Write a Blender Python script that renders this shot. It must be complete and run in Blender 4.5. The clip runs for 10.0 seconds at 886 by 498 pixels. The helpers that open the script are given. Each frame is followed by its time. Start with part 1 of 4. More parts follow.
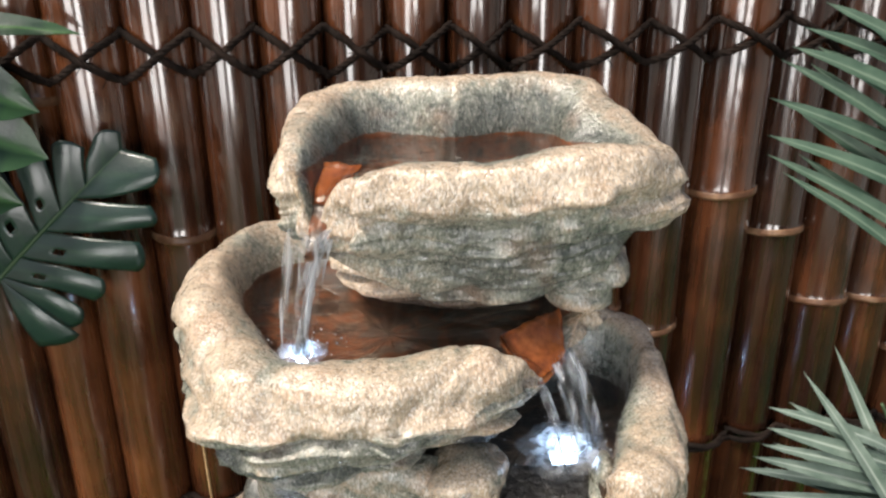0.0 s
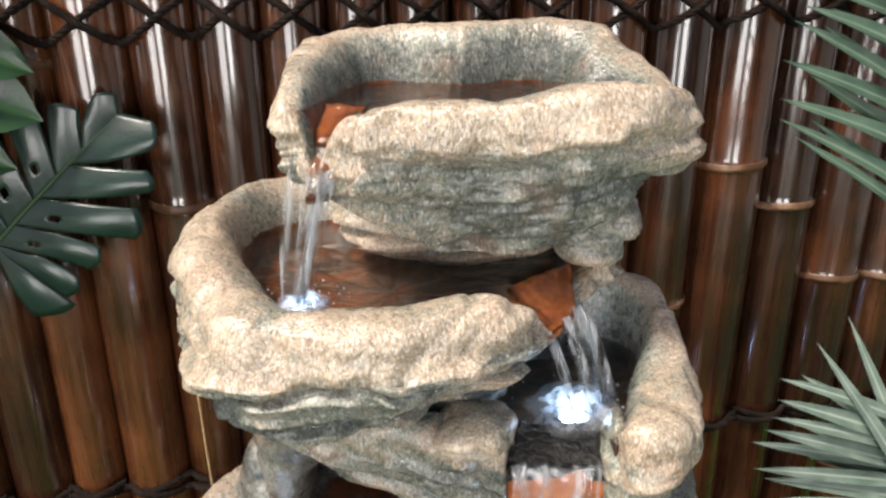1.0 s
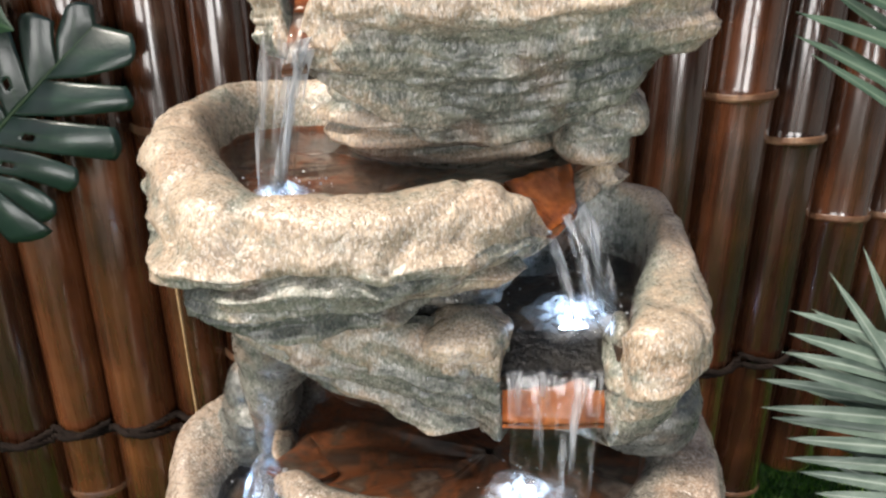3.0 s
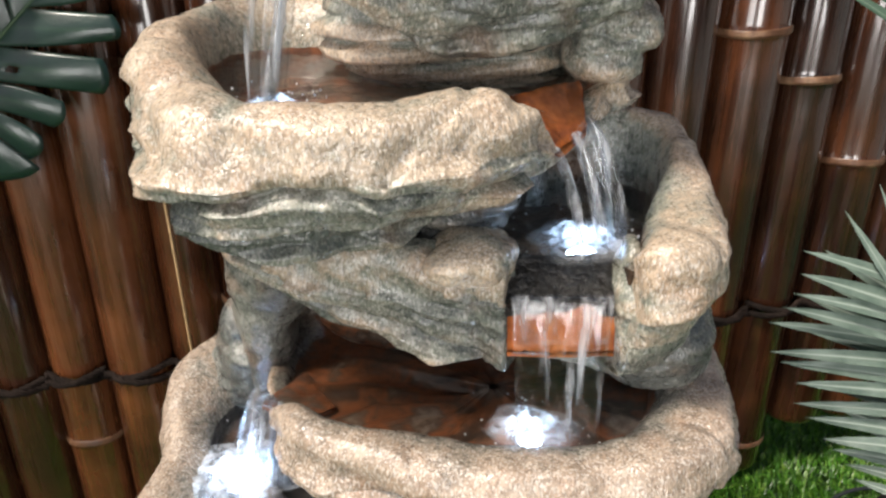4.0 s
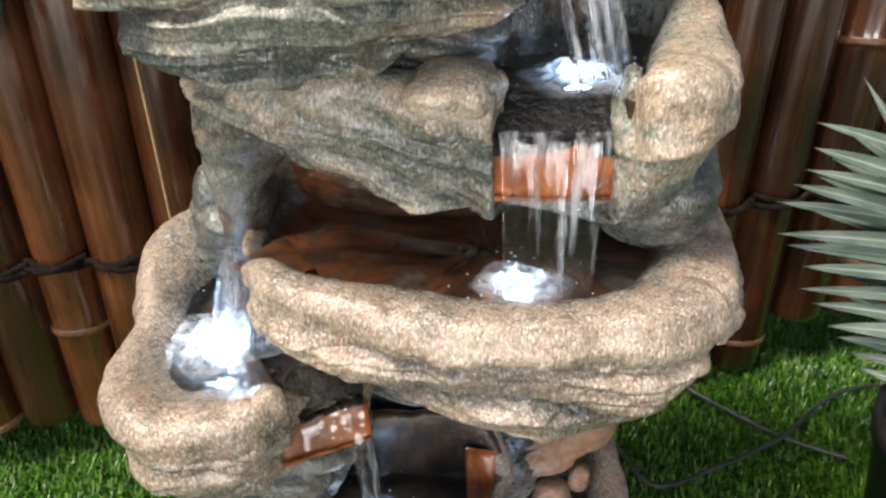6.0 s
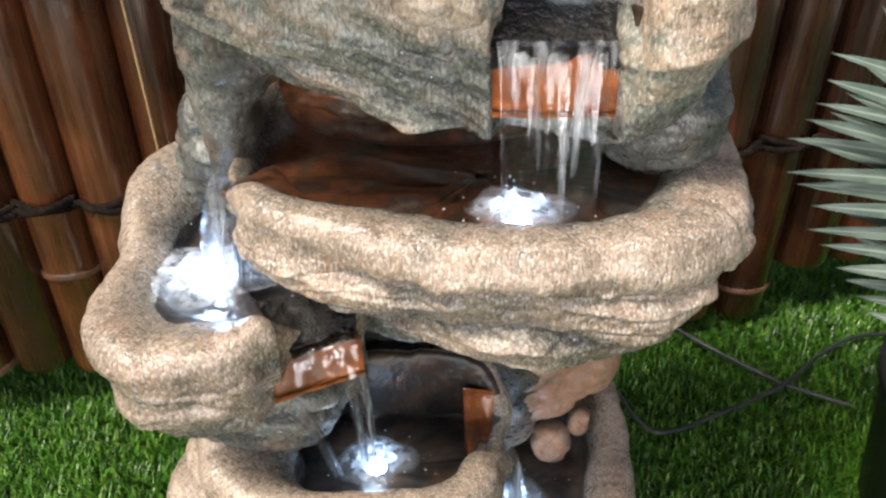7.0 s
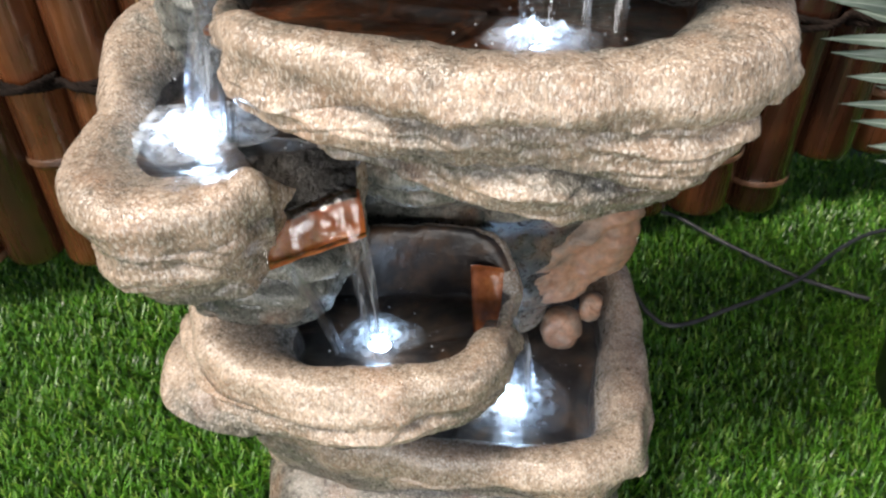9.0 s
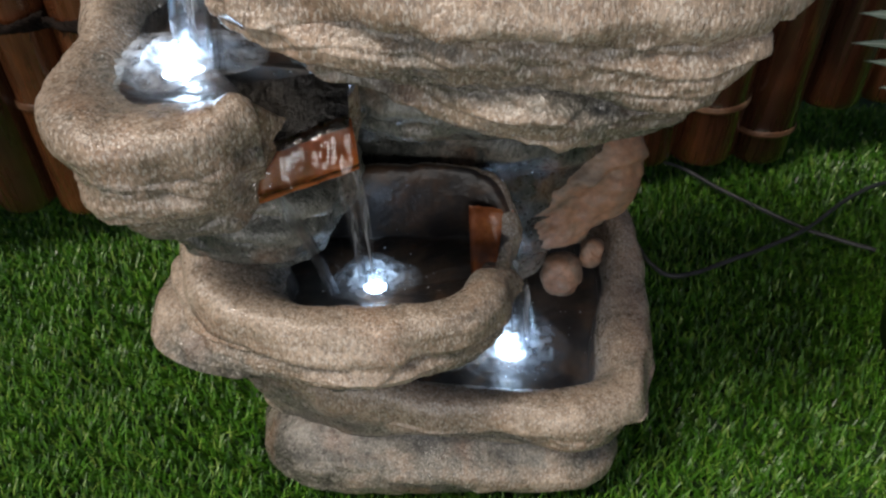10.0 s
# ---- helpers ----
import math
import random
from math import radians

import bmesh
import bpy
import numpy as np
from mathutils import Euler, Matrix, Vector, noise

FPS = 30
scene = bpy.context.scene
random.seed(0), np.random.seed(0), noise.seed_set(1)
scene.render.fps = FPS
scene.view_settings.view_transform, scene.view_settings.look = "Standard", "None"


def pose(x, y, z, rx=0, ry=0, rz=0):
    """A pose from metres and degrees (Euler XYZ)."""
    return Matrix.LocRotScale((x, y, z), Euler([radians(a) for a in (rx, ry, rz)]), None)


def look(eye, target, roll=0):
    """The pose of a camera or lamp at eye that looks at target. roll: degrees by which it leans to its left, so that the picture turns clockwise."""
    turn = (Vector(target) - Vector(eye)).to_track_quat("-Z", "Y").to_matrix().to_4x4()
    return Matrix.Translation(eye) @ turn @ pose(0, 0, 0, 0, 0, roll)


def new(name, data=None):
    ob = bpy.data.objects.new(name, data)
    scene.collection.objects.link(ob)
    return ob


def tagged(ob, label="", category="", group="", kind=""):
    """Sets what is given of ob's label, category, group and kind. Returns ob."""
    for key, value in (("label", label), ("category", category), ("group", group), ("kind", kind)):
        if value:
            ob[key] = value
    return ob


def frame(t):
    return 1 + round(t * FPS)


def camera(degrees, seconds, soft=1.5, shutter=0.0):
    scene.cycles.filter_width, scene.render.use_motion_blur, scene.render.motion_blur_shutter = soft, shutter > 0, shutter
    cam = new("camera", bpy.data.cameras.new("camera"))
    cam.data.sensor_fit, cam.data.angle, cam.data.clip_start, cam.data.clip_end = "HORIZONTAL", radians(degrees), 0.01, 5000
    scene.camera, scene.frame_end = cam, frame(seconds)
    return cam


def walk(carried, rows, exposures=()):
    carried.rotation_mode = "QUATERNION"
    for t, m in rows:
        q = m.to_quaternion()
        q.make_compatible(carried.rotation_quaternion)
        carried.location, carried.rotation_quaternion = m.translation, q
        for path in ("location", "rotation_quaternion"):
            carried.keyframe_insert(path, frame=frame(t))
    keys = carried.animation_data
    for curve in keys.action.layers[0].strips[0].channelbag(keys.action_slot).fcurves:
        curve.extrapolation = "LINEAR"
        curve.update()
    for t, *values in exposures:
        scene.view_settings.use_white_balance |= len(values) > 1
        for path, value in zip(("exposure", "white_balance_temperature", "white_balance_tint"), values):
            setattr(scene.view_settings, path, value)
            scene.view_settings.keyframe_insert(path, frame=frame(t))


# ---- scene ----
cam = camera(59.6, 10.0, soft=2.4)
PATH = [
    (0, (0.0, 0.0, 1.071), (0.0003, 1.8592, 0.334), -0.3),
    (0.5, (-0.0025, 0.0026, 1.05), (-0.0035, 1.8626, 0.316), -0.3),
    (1, (-0.0041, 0.0053, 1.027), (-0.0062, 1.8661, 0.293), -0.3),
    (1.5, (-0.0019, 0.0098, 1.01), (-0.0048, 1.8694, 0.275), -0.2),
    (2, (0.0042, 0.0151, 0.988), (-0.0003, 1.8723, 0.246), -0.2),
    (2.5, (0.0038, 0.017, 0.971), (-0.0007, 1.8692, 0.215), -0.1),
    (4, (0.0023, 0.0351, 0.914), (-0.0055, 1.8418, 0.056), -0.1),
    (4.5, (0.0049, 0.0376, 0.892), (-0.0042, 1.8247, -0.007), -0.1),
    (5, (0.0102, 0.0417, 0.877), (0.0005, 1.8053, -0.066), -0.0),
    (5.5, (0.0138, 0.0444, 0.861), (0.0001, 1.7868, -0.121), -0.1),
    (7, (0.0195, 0.0568, 0.812), (-0.0007, 1.7225, -0.295), -0.2),
    (7.5, (0.0233, 0.0585, 0.793), (0.0015, 1.6954, -0.356), -0.3),
    (8, (0.0252, 0.0589, 0.774), (0.0029, 1.6672, -0.415), -0.3),
    (8.5, (0.0182, 0.0636, 0.763), (-0.0054, 1.6421, -0.465), -0.4),
    (9, (0.0155, 0.0672, 0.746), (-0.0107, 1.6167, -0.519), -0.4),
    (9.5, (0.0192, 0.0689, 0.732), (-0.0093, 1.5884, -0.568), -0.4),
    (10, (0.0194, 0.0679, 0.719), (-0.0112, 1.5565, -0.616), -0.4),
]
walk(cam, [(t, look(eye, target, roll)) for t, eye, target, roll in PATH], [(0, 0.22), (4, 0.14), (8, 0.1), (9.5, 0.06), (9.7, -0.2), (10, -1.02)])

# ---- light ----
world = bpy.data.worlds.new("world")
scene.world = world
world.use_nodes = True
wn = world.node_tree.nodes
sky = wn.new("ShaderNodeTexSky")
sky.sky_type, sky.sun_disc = "NISHITA", False
sky.sun_elevation, sky.sun_rotation = radians(57), radians(236)
sky.air_density, sky.dust_density = 1.0, 4.0
world.node_tree.links.new(sky.outputs[0], wn["Background"].inputs[0])
wn["Background"].inputs[1].default_value = 0.076
sun = new("sun", bpy.data.lights.new("sun", "SUN"))
sun.data.energy, sun.data.angle, sun.data.color = 4.2, radians(14), (1.0, 0.92, 0.82)
sun.matrix_basis = look((-1.35, -0.31, 3.0), (0, 0.6, 0.5))


# unseen area lamps added behind the camera for pole streaks and fill
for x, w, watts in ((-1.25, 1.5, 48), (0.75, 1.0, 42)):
    streak_lamp = new("streak_fill_light", bpy.data.lights.new("streak_fill_light", "AREA"))
    streak_lamp.data.shape, streak_lamp.data.size, streak_lamp.data.size_y = "RECTANGLE", w, 1.3
    streak_lamp.data.energy, streak_lamp.data.color = watts, (1.0, 0.975, 0.96)
    streak_lamp.matrix_basis = look((x, -3.2, 0.75), (x, 0, 0.75))


# ---- materials ----
def nodes_of(name):
    m = bpy.data.materials.new(name)
    m.use_nodes = True
    return m, m.node_tree.nodes, m.node_tree.links, m.node_tree.nodes["Principled BSDF"]


def coords(N, L, scale=(1, 1, 1)):
    c, mp = N.new("ShaderNodeTexCoord"), N.new("ShaderNodeMapping")
    mp.inputs["Scale"].default_value = scale
    L.new(c.outputs["Object"], mp.inputs[0])
    return mp.outputs[0]


def noise_tex(N, L, vec, scale, detail=6.0, rough=0.55):
    n = N.new("ShaderNodeTexNoise")
    n.inputs["Scale"].default_value, n.inputs["Detail"].default_value, n.inputs["Roughness"].default_value = scale, detail, rough
    L.new(vec, n.inputs["Vector"])
    return n.outputs["Fac"]


def ramp(N, L, fac, *stops):
    r = N.new("ShaderNodeValToRGB")
    e = r.color_ramp.elements
    while len(e) < len(stops):
        e.new(0.5)
    for k, (p, c) in zip(e, stops):
        k.position, k.color = p, (*c, 1) if len(c) == 3 else c
    L.new(fac, r.inputs[0])
    return r.outputs[0]


def blend(N, L, fac, a, b, how="MIX"):
    m = N.new("ShaderNodeMixRGB")
    m.blend_type = how
    for k, v in ((0, fac), (1, a), (2, b)):
        if isinstance(v, (int, float)):
            m.inputs[k].default_value = v
        elif isinstance(v, tuple):
            m.inputs[k].default_value = (*v, 1)
        else:
            L.new(v, m.inputs[k])
    return m.outputs[0]


def maths(N, L, how, a, b=0.0):
    m = N.new("ShaderNodeMath")
    m.operation = how
    for k, v in ((0, a), (1, b)):
        if isinstance(v, (int, float)):
            m.inputs[k].default_value = v
        else:
            L.new(v, m.inputs[k])
    return m.outputs[0]


def bump(N, L, p, height, strength, distance, under=None):
    b = N.new("ShaderNodeBump")
    b.inputs["Strength"].default_value, b.inputs["Distance"].default_value = strength, distance
    L.new(height, b.inputs["Height"])
    if under:
        L.new(under, b.inputs["Normal"])
    L.new(b.outputs[0], p.inputs["Normal"])
    return b.outputs[0]


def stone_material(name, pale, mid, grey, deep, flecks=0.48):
    """Lacquered cast stone, dry-brushed: pale on the ridges, grey-green in the recesses, speckled and sparkling with
    grains; some lacquer glints are painted in as pale flecks.
    """
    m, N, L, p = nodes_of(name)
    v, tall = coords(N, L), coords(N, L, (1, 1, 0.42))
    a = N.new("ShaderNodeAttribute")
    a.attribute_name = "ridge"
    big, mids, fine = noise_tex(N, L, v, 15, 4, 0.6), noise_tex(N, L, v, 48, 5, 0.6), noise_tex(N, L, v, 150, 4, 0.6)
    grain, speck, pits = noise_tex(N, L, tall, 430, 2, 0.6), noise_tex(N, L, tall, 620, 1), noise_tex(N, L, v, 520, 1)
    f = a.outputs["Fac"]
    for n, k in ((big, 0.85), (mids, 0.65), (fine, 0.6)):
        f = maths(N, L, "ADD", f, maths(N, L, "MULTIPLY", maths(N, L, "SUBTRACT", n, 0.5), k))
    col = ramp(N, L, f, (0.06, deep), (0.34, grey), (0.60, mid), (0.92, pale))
    warm = ramp(N, L, noise_tex(N, L, v, 21, 5), (0.52, (0, 0, 0)), (0.68, (1, 1, 1)))
    col = blend(N, L, maths(N, L, "MULTIPLY", warm, 0.26), col, (0.47, 0.25, 0.145))
    col = blend(N, L, 0.68, col, ramp(N, L, grain, (0.32, (0.45, 0.43, 0.41)), (0.5, (0.95, 0.94, 0.92)), (0.68, (1.35, 1.33, 1.28))), "MULTIPLY")
    # pale flecks: the stone's own speckle, plus lacquer glints put into the colour
    white, dark = ramp(N, L, speck, (0.55, (0, 0, 0)), (0.62, (1, 1, 1))), ramp(N, L, pits, (0.30, (1, 1, 1)), (0.38, (0, 0, 0)))
    lit = ramp(N, L, f, (0.1, (0.35, 0.35, 0.35)), (0.6, (1, 1, 1)))
    col = blend(N, L, maths(N, L, "MULTIPLY", maths(N, L, "MULTIPLY", white, lit), flecks), col, (0.88, 0.82, 0.74))
    col = blend(N, L, maths(N, L, "MULTIPLY", dark, 0.4), col, (0.07, 0.06, 0.05))
    L.new(col, p.inputs["Base Color"])
    L.new(ramp(N, L, fine, (0.35, (0.2, 0.2, 0.2)), (0.65, (0.42, 0.42, 0.42))), p.inputs["Roughness"])
    p.inputs["Specular IOR Level"].default_value = 0.9
    b1 = bump(N, L, p, mids, 0.16, 0.008)
    b2 = bump(N, L, p, fine, 0.22, 0.004, b1)
    bump(N, L, p, grain, 0.5, 0.0022, b2)
    return m


STONE = stone_material("cast_stone_grey", (0.65, 0.53, 0.40), (0.44, 0.345, 0.25), (0.245, 0.255, 0.21), (0.085, 0.098, 0.085))
SAND = stone_material("cast_stone_sandy", (0.52, 0.41, 0.32), (0.33, 0.25, 0.188), (0.19, 0.172, 0.142), (0.07, 0.067, 0.058))
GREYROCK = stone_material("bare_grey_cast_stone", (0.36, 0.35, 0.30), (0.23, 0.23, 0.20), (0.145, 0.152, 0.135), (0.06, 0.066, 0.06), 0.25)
# wet stone with the shade of the cavern between bowls put into its colour
WETSHADED = stone_material("wet_shaded_cast_stone", (0.28, 0.25, 0.20), (0.15, 0.14, 0.12), (0.06, 0.066, 0.06), (0.018, 0.02, 0.018), 0.08)


def stained_material(name, stops, rough, relief=0.3):
    m, N, L, p = nodes_of(name)
    v = coords(N, L)
    n1, n2 = noise_tex(N, L, v, 26, 6, 0.62), noise_tex(N, L, v, 150, 4)
    col = ramp(N, L, n1, *stops)
    col = blend(N, L, 0.5, col, ramp(N, L, n2, (0.3, (0.45, 0.45, 0.45)), (0.7, (1.3, 1.3, 1.3))), "MULTIPLY")
    L.new(col, p.inputs["Base Color"])
    p.inputs["Roughness"].default_value = rough
    bump(N, L, p, n2, relief, 0.003 if relief < 0.5 else 0.01)
    return m


RUST = stained_material("wet_rusty_stone", ((0.30, (0.025, 0.02, 0.017)), (0.43, (0.075, 0.038, 0.022)), (0.52, (0.205, 0.072, 0.029)), (0.60, (0.085, 0.055, 0.038)), (0.68, (0.22, 0.165, 0.125)), (0.78, (0.06, 0.05, 0.042))), 0.3)
DARKPOOL = stained_material("wet_brown_stone", ((0.3, (0.010, 0.009, 0.009)), (0.48, (0.030, 0.023, 0.020)), (0.62, (0.085, 0.048, 0.028)), (0.75, (0.07, 0.056, 0.046))), 0.33, 0.45)
SLAB = stained_material("orange_terracotta", ((0.3, (0.10, 0.035, 0.015)), (0.45, (0.30, 0.085, 0.024)), (0.6, (0.44, 0.14, 0.04)), (0.75, (0.36, 0.17, 0.08))), 0.16)
WETDARK = stained_material("wet_dark_stone", ((0.35, (0.006, 0.006, 0.006)), (0.55, (0.018, 0.016, 0.014)), (0.75, (0.06, 0.054, 0.048))), 0.3, 1.0)
REDROCK = stained_material("reddish_rock", ((0.3, (0.16, 0.115, 0.085)), (0.45, (0.30, 0.21, 0.15)), (0.58, (0.42, 0.22, 0.13)), (0.75, (0.46, 0.33, 0.25))), 0.45)


def water_material(name, white, wave, tint, shine=0.06, fade=False):
    m, N, L, p = nodes_of(name)
    N.remove(p)
    out = N["Material Output"]
    v = coords(N, L, wave)
    n = noise_tex(N, L, v, 1.0, 3, 0.5)
    bp = N.new("ShaderNodeBump")
    bp.inputs["Strength"].default_value, bp.inputs["Distance"].default_value = 0.4, 0.006
    L.new(n, bp.inputs["Height"])
    clear, gloss, mix1 = N.new("ShaderNodeBsdfTransparent"), N.new("ShaderNodeBsdfGlossy"), N.new("ShaderNodeMixShader")
    clear.inputs[0].default_value = (*tint, 1)
    gloss.inputs["Roughness"].default_value = 0.08
    fr = N.new("ShaderNodeLayerWeight")
    for q in (gloss.inputs["Normal"], fr.inputs["Normal"]):
        L.new(bp.outputs[0], q)
    edge = maths(N, L, "POWER", fr.outputs["Facing"], 4.0)
    L.new(maths(N, L, "ADD", maths(N, L, "MULTIPLY", edge, 0.8), shine), mix1.inputs[0])
    L.new(clear.outputs[0], mix1.inputs[1])
    L.new(gloss.outputs[0], mix1.inputs[2])
    foam, mix2 = N.new("ShaderNodeBsdfTranslucent"), N.new("ShaderNodeMixShader")
    dif, mix3 = N.new("ShaderNodeBsdfDiffuse"), N.new("ShaderNodeMixShader")
    foam.inputs[0].default_value = dif.inputs[0].default_value = (0.9, 0.93, 0.97, 1)
    mix3.inputs[0].default_value = 0.5
    L.new(foam.outputs[0], mix3.inputs[1])
    L.new(dif.outputs[0], mix3.inputs[2])
    lo, hi, top = white
    amount = ramp(N, L, n, (lo, (0, 0, 0)), (hi, (top, top, top)))
    if fade:
        a = N.new("ShaderNodeAttribute")
        a.attribute_name = "foam"
        amount = maths(N, L, "MULTIPLY", amount, a.outputs["Fac"])
    L.new(amount, mix2.inputs[0])
    L.new(mix1.outputs[0], mix2.inputs[1])
    L.new(mix3.outputs[0], mix2.inputs[2])
    L.new(mix2.outputs[0], out.inputs["Surface"])
    return m


POOL = water_material("pool_water", (0.9, 1.0, 0.0), (55, 55, 55), (0.92, 0.90, 0.87), 0.06)
FALL = water_material("falling_water", (0.52, 0.74, 0.62), (95, 95, 8), (0.96, 0.97, 0.98))
FOAM = water_material("foam_water", (0.26, 0.62, 0.95), (95, 95, 95), (0.97, 0.98, 1.0), 0.06, True)

LED, N_, L_, p_ = nodes_of("led_lens")
p_.inputs["Base Color"].default_value = (0.8, 0.85, 0.9, 1)
p_.inputs["Emission Color"].default_value = (0.5, 0.7, 1.0, 1)
p_.inputs["Emission Strength"].default_value = 30


def bamboo_material():
    m, N, L, p = nodes_of("varnished_bamboo")
    v = coords(N, L, (1, 1, 1))
    o = N.new("ShaderNodeObjectInfo")
    add = N.new("ShaderNodeVectorMath")
    L.new(v, add.inputs[0])
    comb = N.new("ShaderNodeCombineXYZ")
    L.new(maths(N, L, "MULTIPLY", o.outputs["Random"], 40.0), comb.inputs[0])
    L.new(comb.outputs[0], add.inputs[1])
    st = N.new("ShaderNodeMapping")
    st.inputs["Scale"].default_value = (1, 1, 0.05)
    L.new(add.outputs[0], st.inputs[0])
    streak, cloud = noise_tex(N, L, st.outputs[0], 95, 5, 0.6), noise_tex(N, L, add.outputs[0], 8, 4)
    f = maths(N, L, "ADD", maths(N, L, "MULTIPLY", streak, 0.28), maths(N, L, "MULTIPLY", cloud, 0.62))
    f = maths(N, L, "ADD", f, maths(N, L, "MULTIPLY", maths(N, L, "SUBTRACT", o.outputs["Random"], 0.5), 0.22))
    col = ramp(N, L, f, (0.28, (0.016, 0.0055, 0.0028)), (0.44, (0.044, 0.0145, 0.006)), (0.58, (0.112, 0.036, 0.0125)), (0.72, (0.205, 0.073, 0.027)))
    fleck = ramp(N, L, noise_tex(N, L, add.outputs[0], 60, 2), (0.78, (0, 0, 0)), (0.84, (1, 1, 1)))
    L.new(blend(N, L, maths(N, L, "MULTIPLY", fleck, 0.6), col, (0.42, 0.30, 0.20)), p.inputs["Base Color"])
    L.new(ramp(N, L, streak, (0.3, (0.2, 0.2, 0.2)), (0.8, (0.38, 0.38, 0.38))), p.inputs["Roughness"])
    p.inputs["Coat Weight"].default_value, p.inputs["Coat Roughness"].default_value, p.inputs["Coat IOR"].default_value = 1.0, 0.1, 1.62
    p.inputs["Specular IOR Level"].default_value = 0.6
    bump(N, L, p, streak, 0.15, 0.0015)
    return m


BAMBOO = bamboo_material()
NODE = stained_material("bamboo_node_scar", ((0.3, (0.07, 0.03, 0.015)), (0.5, (0.15, 0.07, 0.035)), (0.72, (0.34, 0.21, 0.12))), 0.45)
ROPE = stained_material("black_palm_fibre", ((0.3, (0.008, 0.006, 0.005)), (0.6, (0.022, 0.015, 0.012)), (0.8, (0.055, 0.036, 0.028))), 0.85)
ROPE.node_tree.nodes["Principled BSDF"].inputs["Specular IOR Level"].default_value = 0.1
# pale colour that stands in for light leaking between two poles
GAPLIGHT = stained_material("pale_gap_light", ((0.3, (0.40, 0.24, 0.11)), (0.7, (0.62, 0.42, 0.22))), 0.5)


def leaf_material(name, low, high, rib, rough, coat):
    m, N, L, p = nodes_of(name)
    v = coords(N, L)
    n1 = noise_tex(N, L, v, 30, 5)
    col = ramp(N, L, n1, (0.3, low), (0.7, high))
    a = N.new("ShaderNodeAttribute")
    a.attribute_name = "rib"
    L.new(blend(N, L, a.outputs["Fac"], col, rib), p.inputs["Base Color"])
    p.inputs["Roughness"].default_value, p.inputs["Coat Weight"].default_value = rough, coat
    p.inputs["Coat Roughness"].default_value = 0.2
    bump(N, L, p, noise_tex(N, L, v, 240, 3), 0.2, 0.002)
    return m


MONSTERA = leaf_material("waxy_dark_leaf", (0.007, 0.022, 0.017), (0.015, 0.04, 0.028), (0.07, 0.15, 0.06), 0.34, 0.5)
BROADLEAF = leaf_material("broad_green_leaf", (0.006, 0.026, 0.014), (0.014, 0.048, 0.022), (0.05, 0.13, 0.035), 0.4, 0.2)
PALM = leaf_material("dusty_palm_leaf", (0.085, 0.13, 0.10), (0.20, 0.26, 0.215), (0.36, 0.42, 0.36), 0.5, 0.1)
PALMDARK = leaf_material("green_palm_leaf", (0.035, 0.075, 0.05), (0.085, 0.14, 0.095), (0.16, 0.22, 0.16), 0.55, 0.0)
STEM = leaf_material("plant_stem", (0.04, 0.065, 0.03), (0.06, 0.09, 0.04), (0.05, 0.095, 0.045), 0.5, 0.0)


def grass_material():
    m, N, L, p = nodes_of("turf_blades")
    g = N.new("ShaderNodeNewGeometry")
    v = coords(N, L)
    col = ramp(N, L, g.outputs["Random Per Island"], (0.0, (0.016, 0.065, 0.004)), (0.4, (0.055, 0.19, 0.011)), (0.8, (0.125, 0.33, 0.026)), (1.0, (0.26, 0.40, 0.07)))
    col = blend(N, L, 0.6, col, ramp(N, L, noise_tex(N, L, v, 26, 5), (0.3, (0.4, 0.45, 0.38)), (0.7, (1.15, 1.12, 1.0))), "MULTIPLY")
    L.new(col, p.inputs["Base Color"])
    p.inputs["Roughness"].default_value = 0.38
    p.inputs["Subsurface Weight"].default_value = 0.0
    return m


TURF = grass_material()
MAT = stained_material("turf_backing", ((0.3, (0.008, 0.022, 0.006)), (0.6, (0.018, 0.05, 0.012)), (0.8, (0.03, 0.075, 0.018))), 0.9)
PAVING = stained_material("weathered_concrete", ((0.3, (0.16, 0.15, 0.14)), (0.5, (0.21, 0.20, 0.185)), (0.7, (0.27, 0.26, 0.24))), 0.8)
RENDERED = stained_material("rendered_wall", ((0.3, (0.24, 0.22, 0.20)), (0.5, (0.30, 0.28, 0.255)), (0.7, (0.36, 0.34, 0.31))), 0.8)
BLACKPLASTIC = stained_material("black_plastic", ((0.3, (0.010, 0.010, 0.011)), (0.7, (0.025, 0.025, 0.026))), 0.4)
CABLE = stained_material("black_rubber", ((0.3, (0.025, 0.027, 0.03)), (0.7, (0.065, 0.068, 0.075))), 0.38)
SOIL = stained_material("dark_soil", ((0.3, (0.02, 0.013, 0.009)), (0.7, (0.06, 0.042, 0.03))), 0.95)


# ---- building helpers ----
def thing(name, at, label, category, group="", kind=""):
    e = new(name)
    e.empty_display_size = 0.1
    e.matrix_basis = Matrix.Translation(at)
    return tagged(e, label, category, group, kind)


def mesh_of(name, verts, faces, mats, index=None, attr=None, smooth=True):
    me = bpy.data.meshes.new(name)
    me.from_pydata([tuple(v) for v in verts], [], faces)
    for m in mats:
        me.materials.append(m)
    if index is not None:
        me.polygons.foreach_set("material_index", np.asarray(index, dtype=np.int32))
    if smooth:
        me.polygons.foreach_set("use_smooth", np.ones(len(faces), dtype=bool))
    for key, values in (attr or {}).items():
        me.attributes.new(key, "FLOAT", "POINT").data.foreach_set("value", np.asarray(values, dtype=np.float32))
    me.update()
    return me


def home(ob):
    m = Matrix.Identity(4)
    while ob:
        m = ob.matrix_parent_inverse @ ob.matrix_basis if ob.parent else ob.matrix_basis
        return (home(ob.parent) if ob.parent else Matrix.Identity(4)) @ m
    return m


